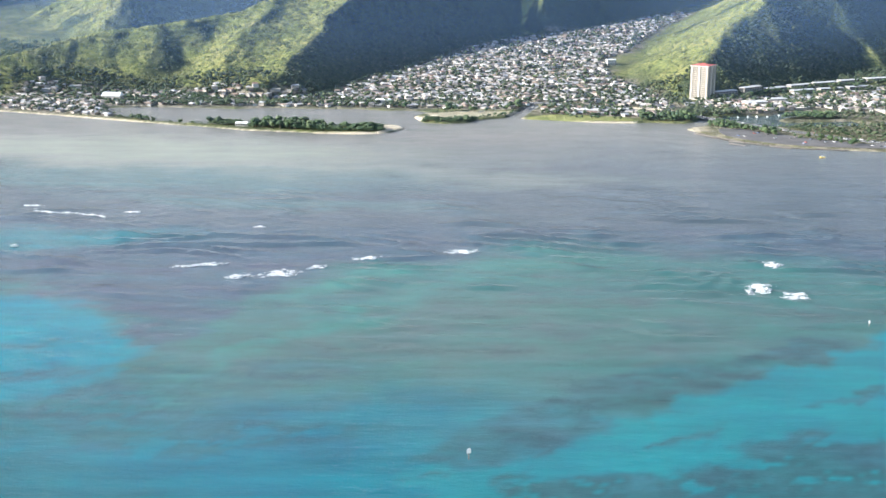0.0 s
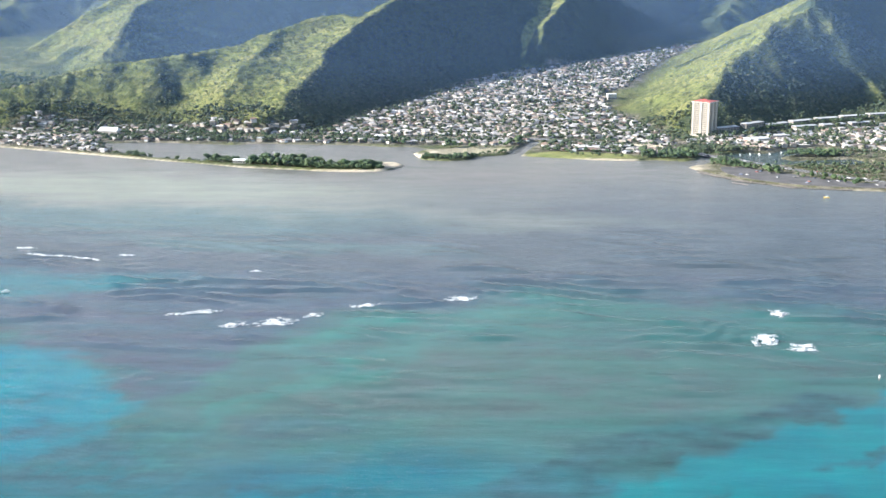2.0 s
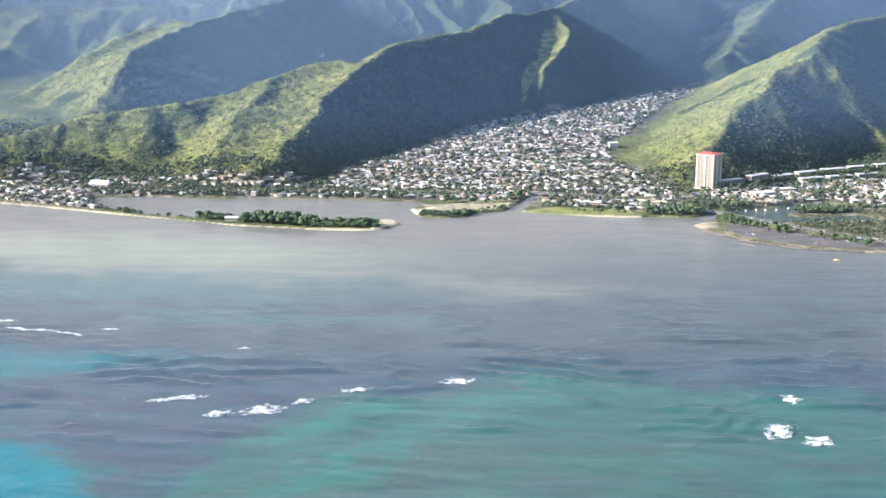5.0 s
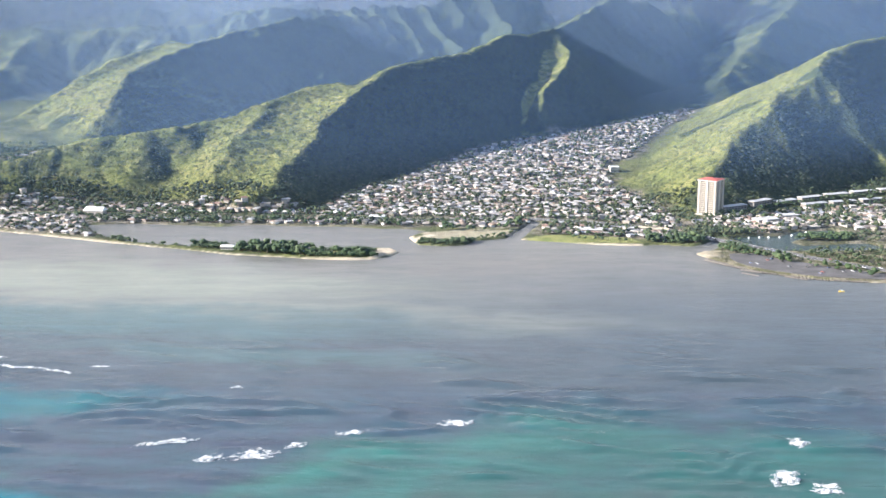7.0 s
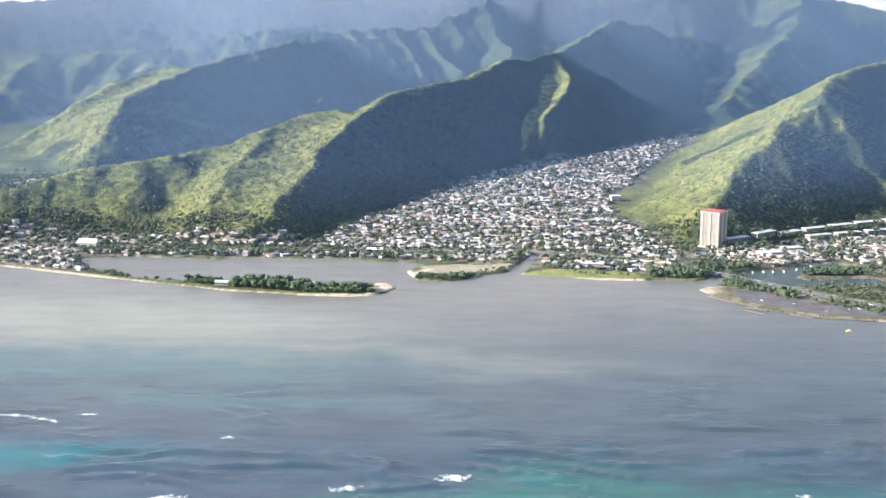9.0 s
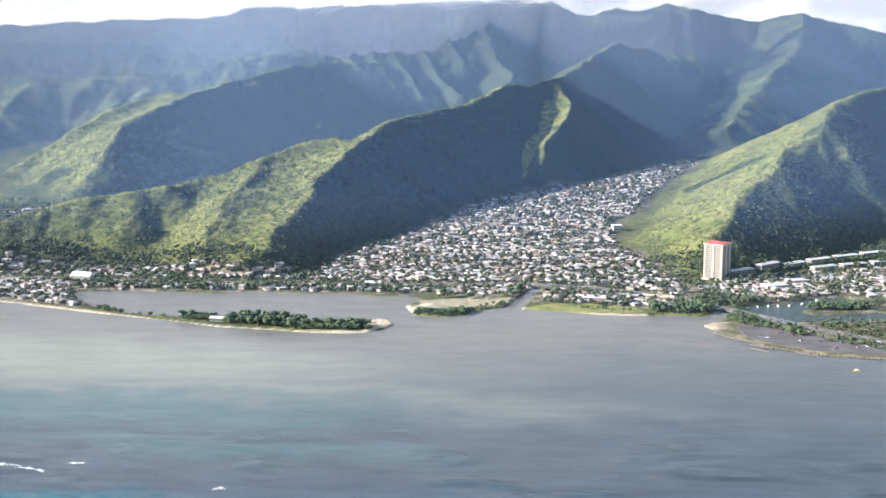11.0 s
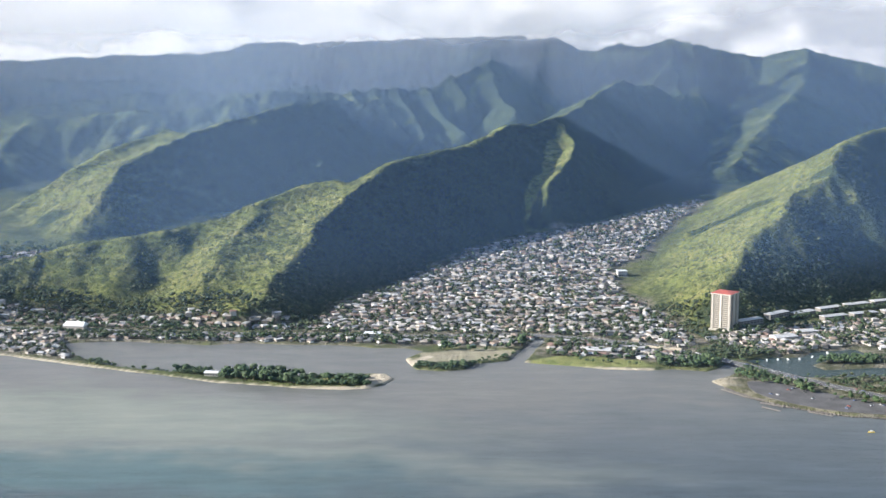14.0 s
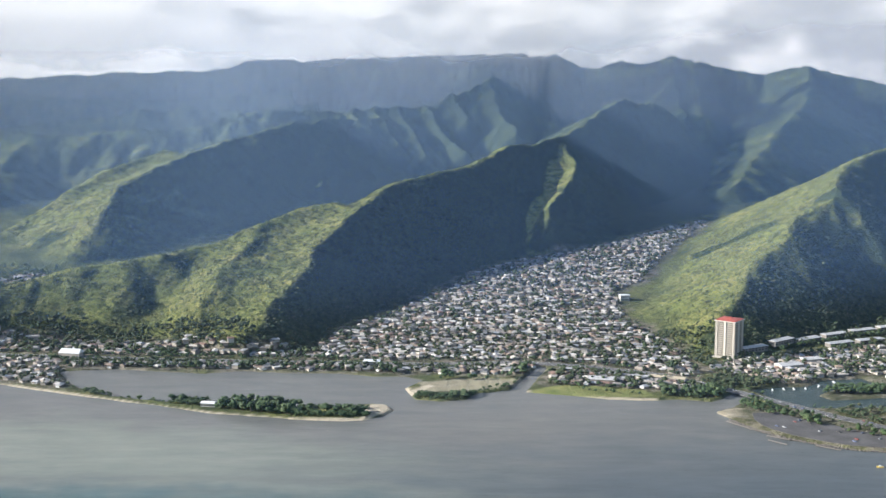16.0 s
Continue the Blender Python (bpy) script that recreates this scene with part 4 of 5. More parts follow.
# ---------------------------------------------------------------- larger roofs that stand out
def make_hall(w, d, h, rise, label, roof_m):
    top = new("hall")
    part("wall", house_walls(w, d, h, 0), m_wall, top)
    part("roof", house_roof(w, d, h, 0, rise, 0.15), roof_m, top)
    for i in range(5):
        x = -w / 2 + (i + 0.5) * w / 5
        part("window", box(bmesh.new(), x - 1.3, x + 1.3, -d / 2 - 0.07, -d / 2 + 0.1, 1.0, 2.5), m_glass, top)
    return tagged(top, label, "hall")


for x, y, a, w, d, h, rise, label, rm in (
        (-548, 1850, -8, 30, 16, 6, 5.0, "large hall with a white pitched roof by the highway", m_white),
        (-120, 1800, -4, 22, 12, 7, 1.5, "white two-storey building with a shallow roof", m_white),
        (272, 2196, 10, 16, 12, 9, 0.6, "white cubic building at the foot of the hill", m_white),
        (182, 1718, -12, 34, 18, 5, 1.2, "broad market hall with a pale roof", m_pale_roof),
        (268, 1728, -20, 46, 12, 4, 1.2, "long shop row with a tan roof", m_sand),
        (-300, 1603, -8, 17, 9, 4, 1.4, "low white beach house among trees on the spit", m_white),
        (440, 1790, 20, 34, 18, 6, 1.5, "wide pale-roofed store near the tower", m_pale_roof),
        (480, 1822, 14, 30, 14, 6, 1.3, "wide pale-roofed store near the marina", m_pale_roof)):
    hall = make_hall(w, d, h, rise, label, rm)
    hall.matrix_world = pose(x, y, max(1.5, float(ground_z(x, y))), 0, 0, a)

LOT = [(342, 1578), (338, 1552), (342, 1530), (350, 1514), (366, 1494), (378, 1484), (396, 1470), (421, 1457), (478, 1444), (560, 1432), (560, 1462), (490, 1474), (440, 1512), (424, 1528), (400, 1544), (374, 1580)]
# ---------------------------------------------------------------- trees
tree_rng = random.Random(11)
near_spots = []


def stand(n_, fx, lo=0.75, hi=1.2, kinds=(0, 1, 2, 4, 5)):
    for _ in range(n_):
        x, y = fx()
        near_spots.append((x, y, tree_rng.choice(kinds), tree_rng.uniform(lo, hi)))


def along(pts, off0, off1):
    i = tree_rng.randrange(len(pts) - 1)
    (ax, ay), (bx, by) = pts[i], pts[i + 1]
    t = tree_rng.random()
    d = math.hypot(bx - ax, by - ay)
    o = tree_rng.uniform(off0, off1)
    return ax + (bx - ax) * t - (by - ay) / d * o, ay + (by - ay) * t + (bx - ax) / d * o


stand(48, lambda: along([(-285, 1588), (-238, 1574), (-200, 1564)], 1, 36), 0.9, 1.45, (0, 1, 2, 2))
stand(56, lambda: along([(-205, 1566), (-190, 1562), (-140, 1556), (-106, 1561)], 0, 34), 0.7, 1.05, (0, 2, 4, 5))
stand(18, lambda: along([(-350, 1612), (-322, 1602)], 4, 20), 0.7, 1.05)
stand(16, lambda: along([(-470, 1660), (-400, 1632), (-350, 1612)], 6, 18), 0.4, 0.85, (4, 5))
stand(30, lambda: along([(-57, 1648), (-23, 1640), (10, 1648), (22, 1662)], 0, 12), 0.6, 0.9, (0, 4, 5))
stand(12, lambda: along([(26, 1678), (62, 1690), (84, 1735)], 0, 7), 0.4, 0.7, (4, 5))
stand(34, lambda: along([(-533, 1778), (-388, 1776), (-291, 1783), (-161, 1768), (-70, 1752)], 0, 14), 0.6, 1.15, (0, 1, 2, 3, 4))
stand(18, lambda: along([(-30, 1725), (60, 1728), (95, 1760)], 0, 16), 0.7, 1.2, (0, 1, 2))
stand(26, lambda: along([(245, 1652), (305, 1640), (326, 1655)], 0, 22), 0.7, 1.2, (0, 1, 2))
stand(16, lambda: along([(120, 1700), (180, 1690), (250, 1675)], -4, 14), 0.6, 1.0, (0, 1, 4))
stand(8, lambda: along([(130, 1680), (230, 1655)], -3, 8), 0.5, 0.7, (0, 4))
stand(44, lambda: along([(350, 1640), (392, 1588), (430, 1540), (500, 1474)], -26, -6), 0.6, 1.1, (0, 1, 4, 5))
stand(34, lambda: along([(250, 1652), (304, 1645), (332, 1670)], 2, 24), 0.8, 1.25, (0, 1, 2))
stand(22, lambda: along([(340, 1642), (388, 1582)], -4, 22), 0.7, 1.2, (0, 2, 5))
stand(34, lambda: along([(450, 1656), (475, 1664), (520, 1664)], -10, 14), 0.8, 1.3, (0, 1, 2, 3))
tree_protos = {}
placed = 0
shore_here = inside(SHORE, np.array([s[0] for s in near_spots]), np.array([s[1] for s in near_spots]))
for (x, y, k, s), c_ in zip(near_spots, shore_here):
    if c_ < 1.5 or placed >= 330:
        continue
    m = pose(x, y, max(0.4, float(ground_z(x, y))) - 0.1, 0, 0, tree_rng.uniform(0, 360))
    if k not in tree_protos:
        tree_protos[k] = make_tree(k)
        tree_protos[k].matrix_world = m
    else:
        t = copy_thing(tree_protos[k], m)
        t.scale = (s, s, s * tree_rng.uniform(0.9, 1.15))
    placed += 1

crowns = []
for k in range(8):
    rng = random.Random(300 + k)
    v, f = crown(rng, 3, rng.uniform(3.4, 5.0), rng.uniform(6, 9), 1, 4)
    crowns.append((v, f))
heap = Heap()
hx, hy = np.array([s[0] for s in spaces]), np.array([s[1] for s in spaces])


def scatter(n_, poly, clear, hill_max, lo=0.7, hi=1.3, road_gap=11):
    xs, ys = [p_[0] for p_ in poly], [p_[1] for p_ in poly]
    x = np.array([tree_rng.uniform(min(xs), max(xs)) for _ in range(n_)])
    y = np.array([tree_rng.uniform(min(ys), max(ys)) for _ in range(n_)])
    okay = (inside(poly, x, y) > 0) & (np.minimum(inside(SHORE, x, y), -inside(MARINA, x, y)) > 7) & (land_height(x, y)[2] < hill_max)
    okay &= (near_line(HIGHWAY, x, y)[0] > road_gap) & (np.hypot(x - 366, y - 1857) > 22)
    lawn_here = np.full(x.shape, -1e9)
    for q in LAWNS:
        lawn_here = np.maximum(lawn_here, inside(q, x, y))
    okay &= lawn_here < 0
    for px1, py1 in zip(x[okay], y[okay]):
        if np.min(np.hypot(hx - px1, hy - py1)) < clear:
            continue
        z = float(ground_z(px1, py1))
        heap.add(*tree_rng.choice(crowns), px1, py1, z - 0.8, tree_rng.uniform(0, 6.28), tree_rng.uniform(lo, hi))


scatter(7200, DISTRICTS[0][0], 5.4, 20, 0.55, 1.25)
scatter(700, DISTRICTS[0][0], 4.0, 20, 1.2, 1.9)
scatter(3000, DISTRICTS[0][0], 3.6, 20, 0.5, 0.95)
scatter(1500, DISTRICTS[6][0], 3.6, 20, 0.5, 0.95)
scatter(400, DISTRICTS[6][0], 4.0, 20, 1.2, 1.9)
scatter(4200, DISTRICTS[6][0], 5.4, 20, 0.55, 1.25)
for k in (1, 2, 3, 4, 5):
    scatter(560, DISTRICTS[k][0], 6.0, 20, 0.6, 1.25)
scatter(1500, [(-900, 1900), (-560, 1880), (-300, 1860), (-210, 1850), (-190, 1930), (-330, 1960), (-560, 1985), (-900, 2010)], 6, 30, 0.8, 1.6)
scatter(700, [(225, 1880), (340, 1790), (400, 1830), (380, 1900), (290, 2010), (235, 2050)], 9, 40, 0.8, 1.3)
scatter(420, [(290, 1700), (345, 1745), (430, 1715), (396, 1700), (369, 1688), (330, 1690)], 6, 20, 0.6, 1.2)
scatter(260, [(470, 1680), (640, 1610), (700, 1640), (560, 1720)], 8, 20, 0.7, 1.2)
scatter(520, [(400, 1880), (440, 1885), (780, 2060), (800, 2090), (700, 2060), (440, 1930)], 6, 60, 0.6, 1.2)
scatter(520, [(430, 1575), (540, 1485), (700, 1470), (700, 1600), (470, 1610)], 8, 20, 0.7, 1.2)
scatter(1100, FORESTS[1], 6, 75, 0.7, 1.3)
scatter(900, FORESTS[2], 6, 60, 0.6, 1.1)
scatter(2200, [(420, 1960), (640, 2060), (860, 2180), (860, 2420), (690, 2350), (600, 2270), (520, 2150)], 6, 190, 0.5, 1.0)
heap.build("trees", [m_leaf_many], "dense green trees between the houses and along the slopes", "trees")
heap = Heap()
# undergrowth that closes the stand on the spit and the islet
for box_, n_, lo, hi in (([(-290, 1592), (-200, 1568), (-200, 1606), (-290, 1618)], 190, 0.75, 1.2), ([(-205, 1560), (-104, 1558), (-104, 1572), (-200, 1576)], 90, 0.45, 0.75),
                         ([(-200, 1592), (-108, 1588), (-104, 1600), (-190, 1606)], 60, 0.4, 0.7), ([(-350, 1612), (-300, 1600), (-300, 1618), (-350, 1624)], 40, 0.5, 0.9),
                         ([(-500, 1674), (-352, 1612), (-352, 1622), (-490, 1690)], 190, 0.3, 0.6), ([(-60, 1642), (-22, 1634), (14, 1644), (22, 1662), (-22, 1650), (-55, 1656)], 60, 0.4, 0.7),
                         ([(445, 1662), (520, 1662), (535, 1690), (470, 1686)], 90, 0.8, 1.4),
                         ([(-64, 1644), (-50, 1628), (12, 1634), (22, 1664), (64, 1676), (60, 1684), (10, 1668), (-30, 1652)], 120, 0.55, 0.95), ([(62, 1676), (70, 1676), (104, 1762), (94, 1766)], 50, 0.5, 0.9),
                         ([(248, 1650), (304, 1642), (334, 1668), (326, 1690), (262, 1682)], 110, 0.6, 1.1), ([(337, 1648), (364, 1645), (388, 1580), (360, 1570), (336, 1602)], 60, 0.5, 0.95),
                         ([(-470, 1656), (-430, 1642), (-425, 1650), (-462, 1668)], 40, 0.7, 1.1), ([(-345, 1612), (-305, 1606), (-305, 1626), (-345, 1630)], 40, 0.8, 1.2)):
    xs, ys = [p_[0] for p_ in box_], [p_[1] for p_ in box_]
    for _ in range(n_ * 2):
        x, y = np.array([tree_rng.uniform(min(xs), max(xs))]), np.array([tree_rng.uniform(min(ys), max(ys))])
        if inside(box_, x, y)[0] > 0 and inside(SHORE, x, y)[0] > 4 and math.hypot(x[0] + 300, y[0] - 1603) > 13:
            heap.add(*tree_rng.choice(crowns), x[0], y[0], float(ground_z(x, y)[0]) - 1.2, tree_rng.uniform(0, 6.28), tree_rng.uniform(lo, hi))
for box_, n_ in (([(395, 1588), (430, 1548), (520, 1472), (545, 1480), (440, 1570), (405, 1604)], 110), ([(350, 1660), (390, 1605), (400, 1612), (360, 1668)], 40)):
    for _ in range(n_ * 3):
        x, y = np.array([tree_rng.uniform(350, 545)]), np.array([tree_rng.uniform(1472, 1668)])
        if inside(box_, x, y)[0] > 0 and inside(LOT, x, y)[0] < -2 and near_line(HIGHWAY, x, y)[0][0] > 11 and inside(SHORE, x, y)[0] > 5 and inside(MARINA, x, y)[0] < -4:
            heap.add(*tree_rng.choice(crowns), x[0], y[0], float(ground_z(x, y)[0]) - 0.9, tree_rng.uniform(0, 6.28), tree_rng.uniform(0.5, 1.0))
scatter(650, [(-570, 1785), (-60, 1775), (-60, 1810), (-225, 1860), (-560, 1900)], 6.5, 20, 0.6, 1.25)
scatter(700, [(-1100, 2250), (-760, 2250), (-740, 2420), (-1000, 2480)], 6, 40, 0.7, 1.4)
for k in range(20, len(hw_c) - 6):
    for side_ in (-1, 1):
        for _ in range(2):
            if tree_rng.random() < 0.62:
                q = hw_c[k] + hw_n[k] * side_ * tree_rng.uniform(10.5, 19) + np.array((tree_rng.uniform(-4, 4), tree_rng.uniform(-3, 3)))
                if inside(SHORE, q[:1], q[1:])[0] > 6 and inside(MARINA, q[:1], q[1:])[0] < -5 and inside(LOT, q[:1], q[1:])[0] < 0 and near_line(HIGHWAY, q[:1], q[1:])[0][0] > 10:
                    heap.add(*tree_rng.choice(crowns), q[0], q[1], float(ground_z(q[0], q[1])) - 0.9, tree_rng.uniform(0, 6.28), tree_rng.uniform(0.5, 1.0))
for bx_, by_, ba_ in BLOCKS:
    for k in range(11):
        u, v = (k - 5) * 4.4 + tree_rng.uniform(-2, 2), -11 - tree_rng.uniform(0, 8)
        x, y = bx_ + u * math.cos(radians(ba_)) - v * math.sin(radians(ba_)), by_ + u * math.sin(radians(ba_)) + v * math.cos(radians(ba_))
        heap.add(*tree_rng.choice(crowns), x, y, float(ground_z(x, y)) - 0.9, tree_rng.uniform(0, 6.28), tree_rng.uniform(0.6, 1.15))
heap.build("trees", [m_leaf_lush], "lush green undergrowth and roadside trees near the shore", "trees")

# ---------------------------------------------------------------- scrub on the hills
heap = Heap()
bushes = [ball(random.Random(500 + k), 1, 1.0, 0.3, 0.75) for k in range(6)]
n_ = 52000
rs = np.random.default_rng(21)
bx = np.concatenate([rs.uniform(-1000, 60, n_), rs.uniform(230, 950, n_ // 2)])
by = np.concatenate([rs.uniform(1880, 2850, n_), rs.uniform(1880, 2700, n_ // 2)])
bz, _, bh = land_height(bx, by)
dense = 0.35 + 0.7 * smooth(-0.1, 0.45, fbm(bx / 55, by / 55, 3))
on_rr, _, rr_side, _ = near_line(RIDGES[HILL][0], bx, by)
on_r1, _, r1_side, _ = near_line(RIDGES[0][0], bx, by)
steep = slope[np.clip(np.searchsorted(GY, by), 0, ny - 1), np.clip(np.searchsorted(GX, bx), 0, nx - 1)]
okay = (bh > 8) & (steep < 0.75) & ~((bx < 230) & (r1_side < 0) & (on_r1 > 14)) & ~((bx > 230) & (rr_side < 0) & (on_rr > 75)) & (rs.uniform(0, 1, bx.shape) < dense)
bz = ground_z(bx, by)
size = rs.uniform(0.7, 1.5, bx.shape) * rs.choice((0.7, 1.0, 1.0, 1.7), bx.shape)
for i in np.nonzero(okay)[0]:
    v, f = bushes[i % 6]
    heap.add(v, f, bx[i], by[i], bz[i] + 0.3 * size[i], i * 1.7, size[i])
heap.build("scrub", [m_shrub], "scattered green bushes on the grassy ridges", "bushes")

# ---------------------------------------------------------------- boat-ramp park
bm = prism(bmesh.new(), LOT, 0.5, 2.75)
bmesh.ops.recalc_face_normals(bm, faces=bm.faces)
me = bpy.data.meshes.new("pavement")
bm.to_mesh(me)
bm.free()
me.materials.append(m_lot)
tagged(new("pavement", me), "worn grey asphalt car park behind a sea wall", "car park", kind="structure")
wall_rng = random.Random(8)
bm = bmesh.new()
line = [(312, 1556), (337, 1510), (361, 1484), (392, 1463), (417, 1449), (470, 1437)]
for (ax, ay), (cx, cy) in zip(line[:-1], line[1:]):
    k = int(math.hypot(cx - ax, cy - ay) / 2.2)
    for i in range(k):
        for _ in range(2):
            t = (i + wall_rng.random()) / k
            s = wall_rng.uniform(0.6, 1.3)
            bmesh.ops.create_icosphere(bm, subdivisions=1, radius=1, matrix=pose(ax + (cx - ax) * t + wall_rng.uniform(-1.5, 1.5), ay + (cy - ay) * t + wall_rng.uniform(-1.5, 1.5), 0.7,
                                       wall_rng.uniform(0, 90), 0, wall_rng.uniform(0, 360)) @ Matrix.Diagonal((s * 1.4, s, s, 1)))
me = bpy.data.meshes.new("sea_wall")
bm.to_mesh(me)
bm.free()
me.materials.append(m_rock)
tagged(new("sea_wall", me), "low rubble sea wall of dark and pale boulders", "sea wall", kind="stuff")


def make_car():
    top = new("car")
    bm = prism(bmesh.new(), [(-2.2, -0.85), (2.1, -0.85), (2.25, -0.6), (2.25, 0.6), (2.1, 0.85), (-2.2, 0.85)], 0.35, 0.95)
    part("body", bm, m_car, top)
    bm = bmesh.new()
    low = [bm.verts.new(q) for q in ((-1.5, -0.8, 0.95), (1.1, -0.8, 0.95), (1.1, 0.8, 0.95), (-1.5, 0.8, 0.95))]
    up = [bm.verts.new(q) for q in ((-1.1, -0.65, 1.5), (0.5, -0.65, 1.5), (0.5, 0.65, 1.5), (-1.1, 0.65, 1.5))]
    bm.faces.new(up)
    for i in range(4):
        bm.faces.new((low[i], low[(i + 1) % 4], up[(i + 1) % 4], up[i]))
    part("cabin", bm, m_glass, top, "dark glazed cabin")
    for x in (-1.35, 1.35):
        for y in (-0.8, 0.8):
            bm = bmesh.new()
            bmesh.ops.create_cone(bm, cap_ends=True, segments=12, radius1=0.34, radius2=0.34, depth=0.22, matrix=pose(x, y, 0.34, 90))
            wheel = part("wheel", bm, m_rock, top)
            bm = bmesh.new()
            bmesh.ops.create_cone(bm, cap_ends=True, segments=10, radius1=0.2, radius2=0.2, depth=0.25, matrix=pose(x, y, 0.34, 90))
            part("rim", bm, m_steel, wheel)
    return top


car_rng = random.Random(3)
first = None
for i in range(58):
    if i < 40:
        k = car_rng.randrange(12, len(hw_c) - 30) if i < 16 else car_rng.randrange(len(hw_c) - 85, len(hw_c) - 40)
        o = car_rng.choice((-5.2, -2.0, 2.0, 5.2))
        q = hw_c[k] + hw_n[k] * o
        z, a = hw_z[k], math.degrees(math.atan2(-hw_n[k][0], hw_n[k][1])) + (180 if o > 0 else 0)
        words, group = "small car driving on the coastal highway", "cars on the highway"
    else:
        q = None
        while q is None or inside(LOT, np.array([q[0]]), np.array([q[1]]))[0] < 4:
            q = (car_rng.uniform(345, 540), car_rng.uniform(1445, 1572))
        z, a = 2.75, 35 + car_rng.choice((0, 90)) + car_rng.uniform(-4, 4)
        words, group = "car parked in the boat-ramp car park", "parked cars"
    m = pose(q[0], q[1], z, 0, 0, a)
    if first is None:
        first = car = make_car()
        car.matrix_world = m
    else:
        car = copy_thing(first, m)
    tagged(car, words, "car", group)


def make_dock(length, wide):
    top = new("dock")
    part("deck", box(bmesh.new(), 0, length, -wide / 2, wide / 2, 1.1, 1.45), m_dock, top, "weathered grey deck")
    for k in range(int(length / 5) + 1):
        for y in (-wide / 2 + 0.3, wide / 2 - 0.3):
            bm = bmesh.new()
            limb(bm, (0.5 + k * 5.0, y, -2.5), (0.5 + k * 5.0, y, 1.9), 0.22, 0.20, 8)
            part("pile", bm, m_rock, top)
    return tagged(top, "low grey boat dock on dark piles beside the ramp", "dock", "docks of the boat ramp")


for ax, ay, bx_, by_, wide in ((306, 1550, 328, 1518, 3.2), (326, 1520, 346, 1508, 2.8), (338, 1496, 360, 1481, 3.0), (336, 1480, 352, 1464, 2.4), (382, 1462, 404, 1446, 2.6)):
    make_dock(math.hypot(bx_ - ax, by_ - ay), wide).matrix_world = pose(ax, ay, 0, 0, 0, math.degrees(math.atan2(by_ - ay, bx_ - ax)))


# ---------------------------------------------------------------- boats and marks on the water
def make_boat(length, label, paint, group=""):
    top = new("boat")
    w = length * 0.16
    outline = [(-length / 2, -w), (length * 0.2, -w), (length * 0.4, -w * 0.55), (length / 2, 0), (length * 0.4, w * 0.55), (length * 0.2, w), (-length / 2, w)]
    bm = bmesh.new()
    low = [bm.verts.new((x * 0.9, y * 0.7, -0.3)) for x, y in outline]
    up = [bm.verts.new((x, y, 0.9 + max(0, x) * 0.08)) for x, y in outline]
    for i in range(len(outline)):
        j = (i + 1) % len(outline)
        bm.faces.new((low[i], low[j], up[j], up[i]))
    bm.faces.new(low[::-1]), bm.faces.new(up)
    part("hull", bm, paint, top)
    part("cabin", box(box(bmesh.new(), -length * 0.18, length * 0.15, -w * 0.6, w * 0.6, 0.85, 1.9), -length * 0.22, length * 0.18, -w * 0.7, w * 0.7, 1.9, 2.05), m_white, top)
    part("windscreen", box(bmesh.new(), length * 0.13, length * 0.17, -w * 0.5, w * 0.5, 1.2, 1.8), m_glass, top)
    return tagged(top, label, "boat", group)


make_boat(7, "small yellow boat moored off the beach park", m_yellow).matrix_world = pose(427, 1394, 0.1, 0, 0, 175)
make_boat(7, "small pale boat on the reef flat", m_white).matrix_world = pose(-388, 988, 0.3, 0, 0, 10)
moored = make_boat(6.5, "white motor boat moored in the marina", m_white, "boats in the marina")
moored.matrix_world = pose(392, 1686, 0.1, 0, 0, 80)
for x, y, a in ((407, 1690, 85), (420, 1691, 95), (435, 1692, 88), (455, 1704, 60), (480, 1724, 100)):
    copy_thing(moored, pose(x, y, 0.1, 0, 0, a))


def make_marker(height, board, label):
    top = new("channel_marker")
    bm = bmesh.new()
    limb(bm, (0, 0, -2.0), (0, 0, height), 0.30, 0.26, 10)
    part("pile", bm, m_rock, top, "dark weathered pile")
    if board:
        part("dayboard", box(bmesh.new(), -board / 2, board / 2, -0.42, -0.30, height - board, height + 0.3), m_white, top, "pale square board")
        part("platform", box(bmesh.new(), -0.7, 0.7, -0.3, 0.7, height - 0.05, height + 0.1), m_steel, top)
        bm = bmesh.new()
        limb(bm, (0.2, 0.2, height + 0.1), (0.2, 0.2, height + 0.9), 0.18, 0.14, 8)
        part("lamp", bm, m_white, top)
    else:
        part("cap", box(bmesh.new(), -0.4, 0.4, -0.4, 0.4, height - 2.2, height), m_white, top, "white painted top")
    return tagged(top, label, "marker")


make_marker(5.6, 2.0, "channel marker pile with a pale board at the reef edge").matrix_world = pose(4, 572, 0, 0, 0, 0)
make_marker(4.5, 0, "thin channel marker post with a white top").matrix_world = pose(283, 786, 0, 0, 0, 0)

# ---------------------------------------------------------------- breaking waves on the reef
foam_rng = random.Random(77)


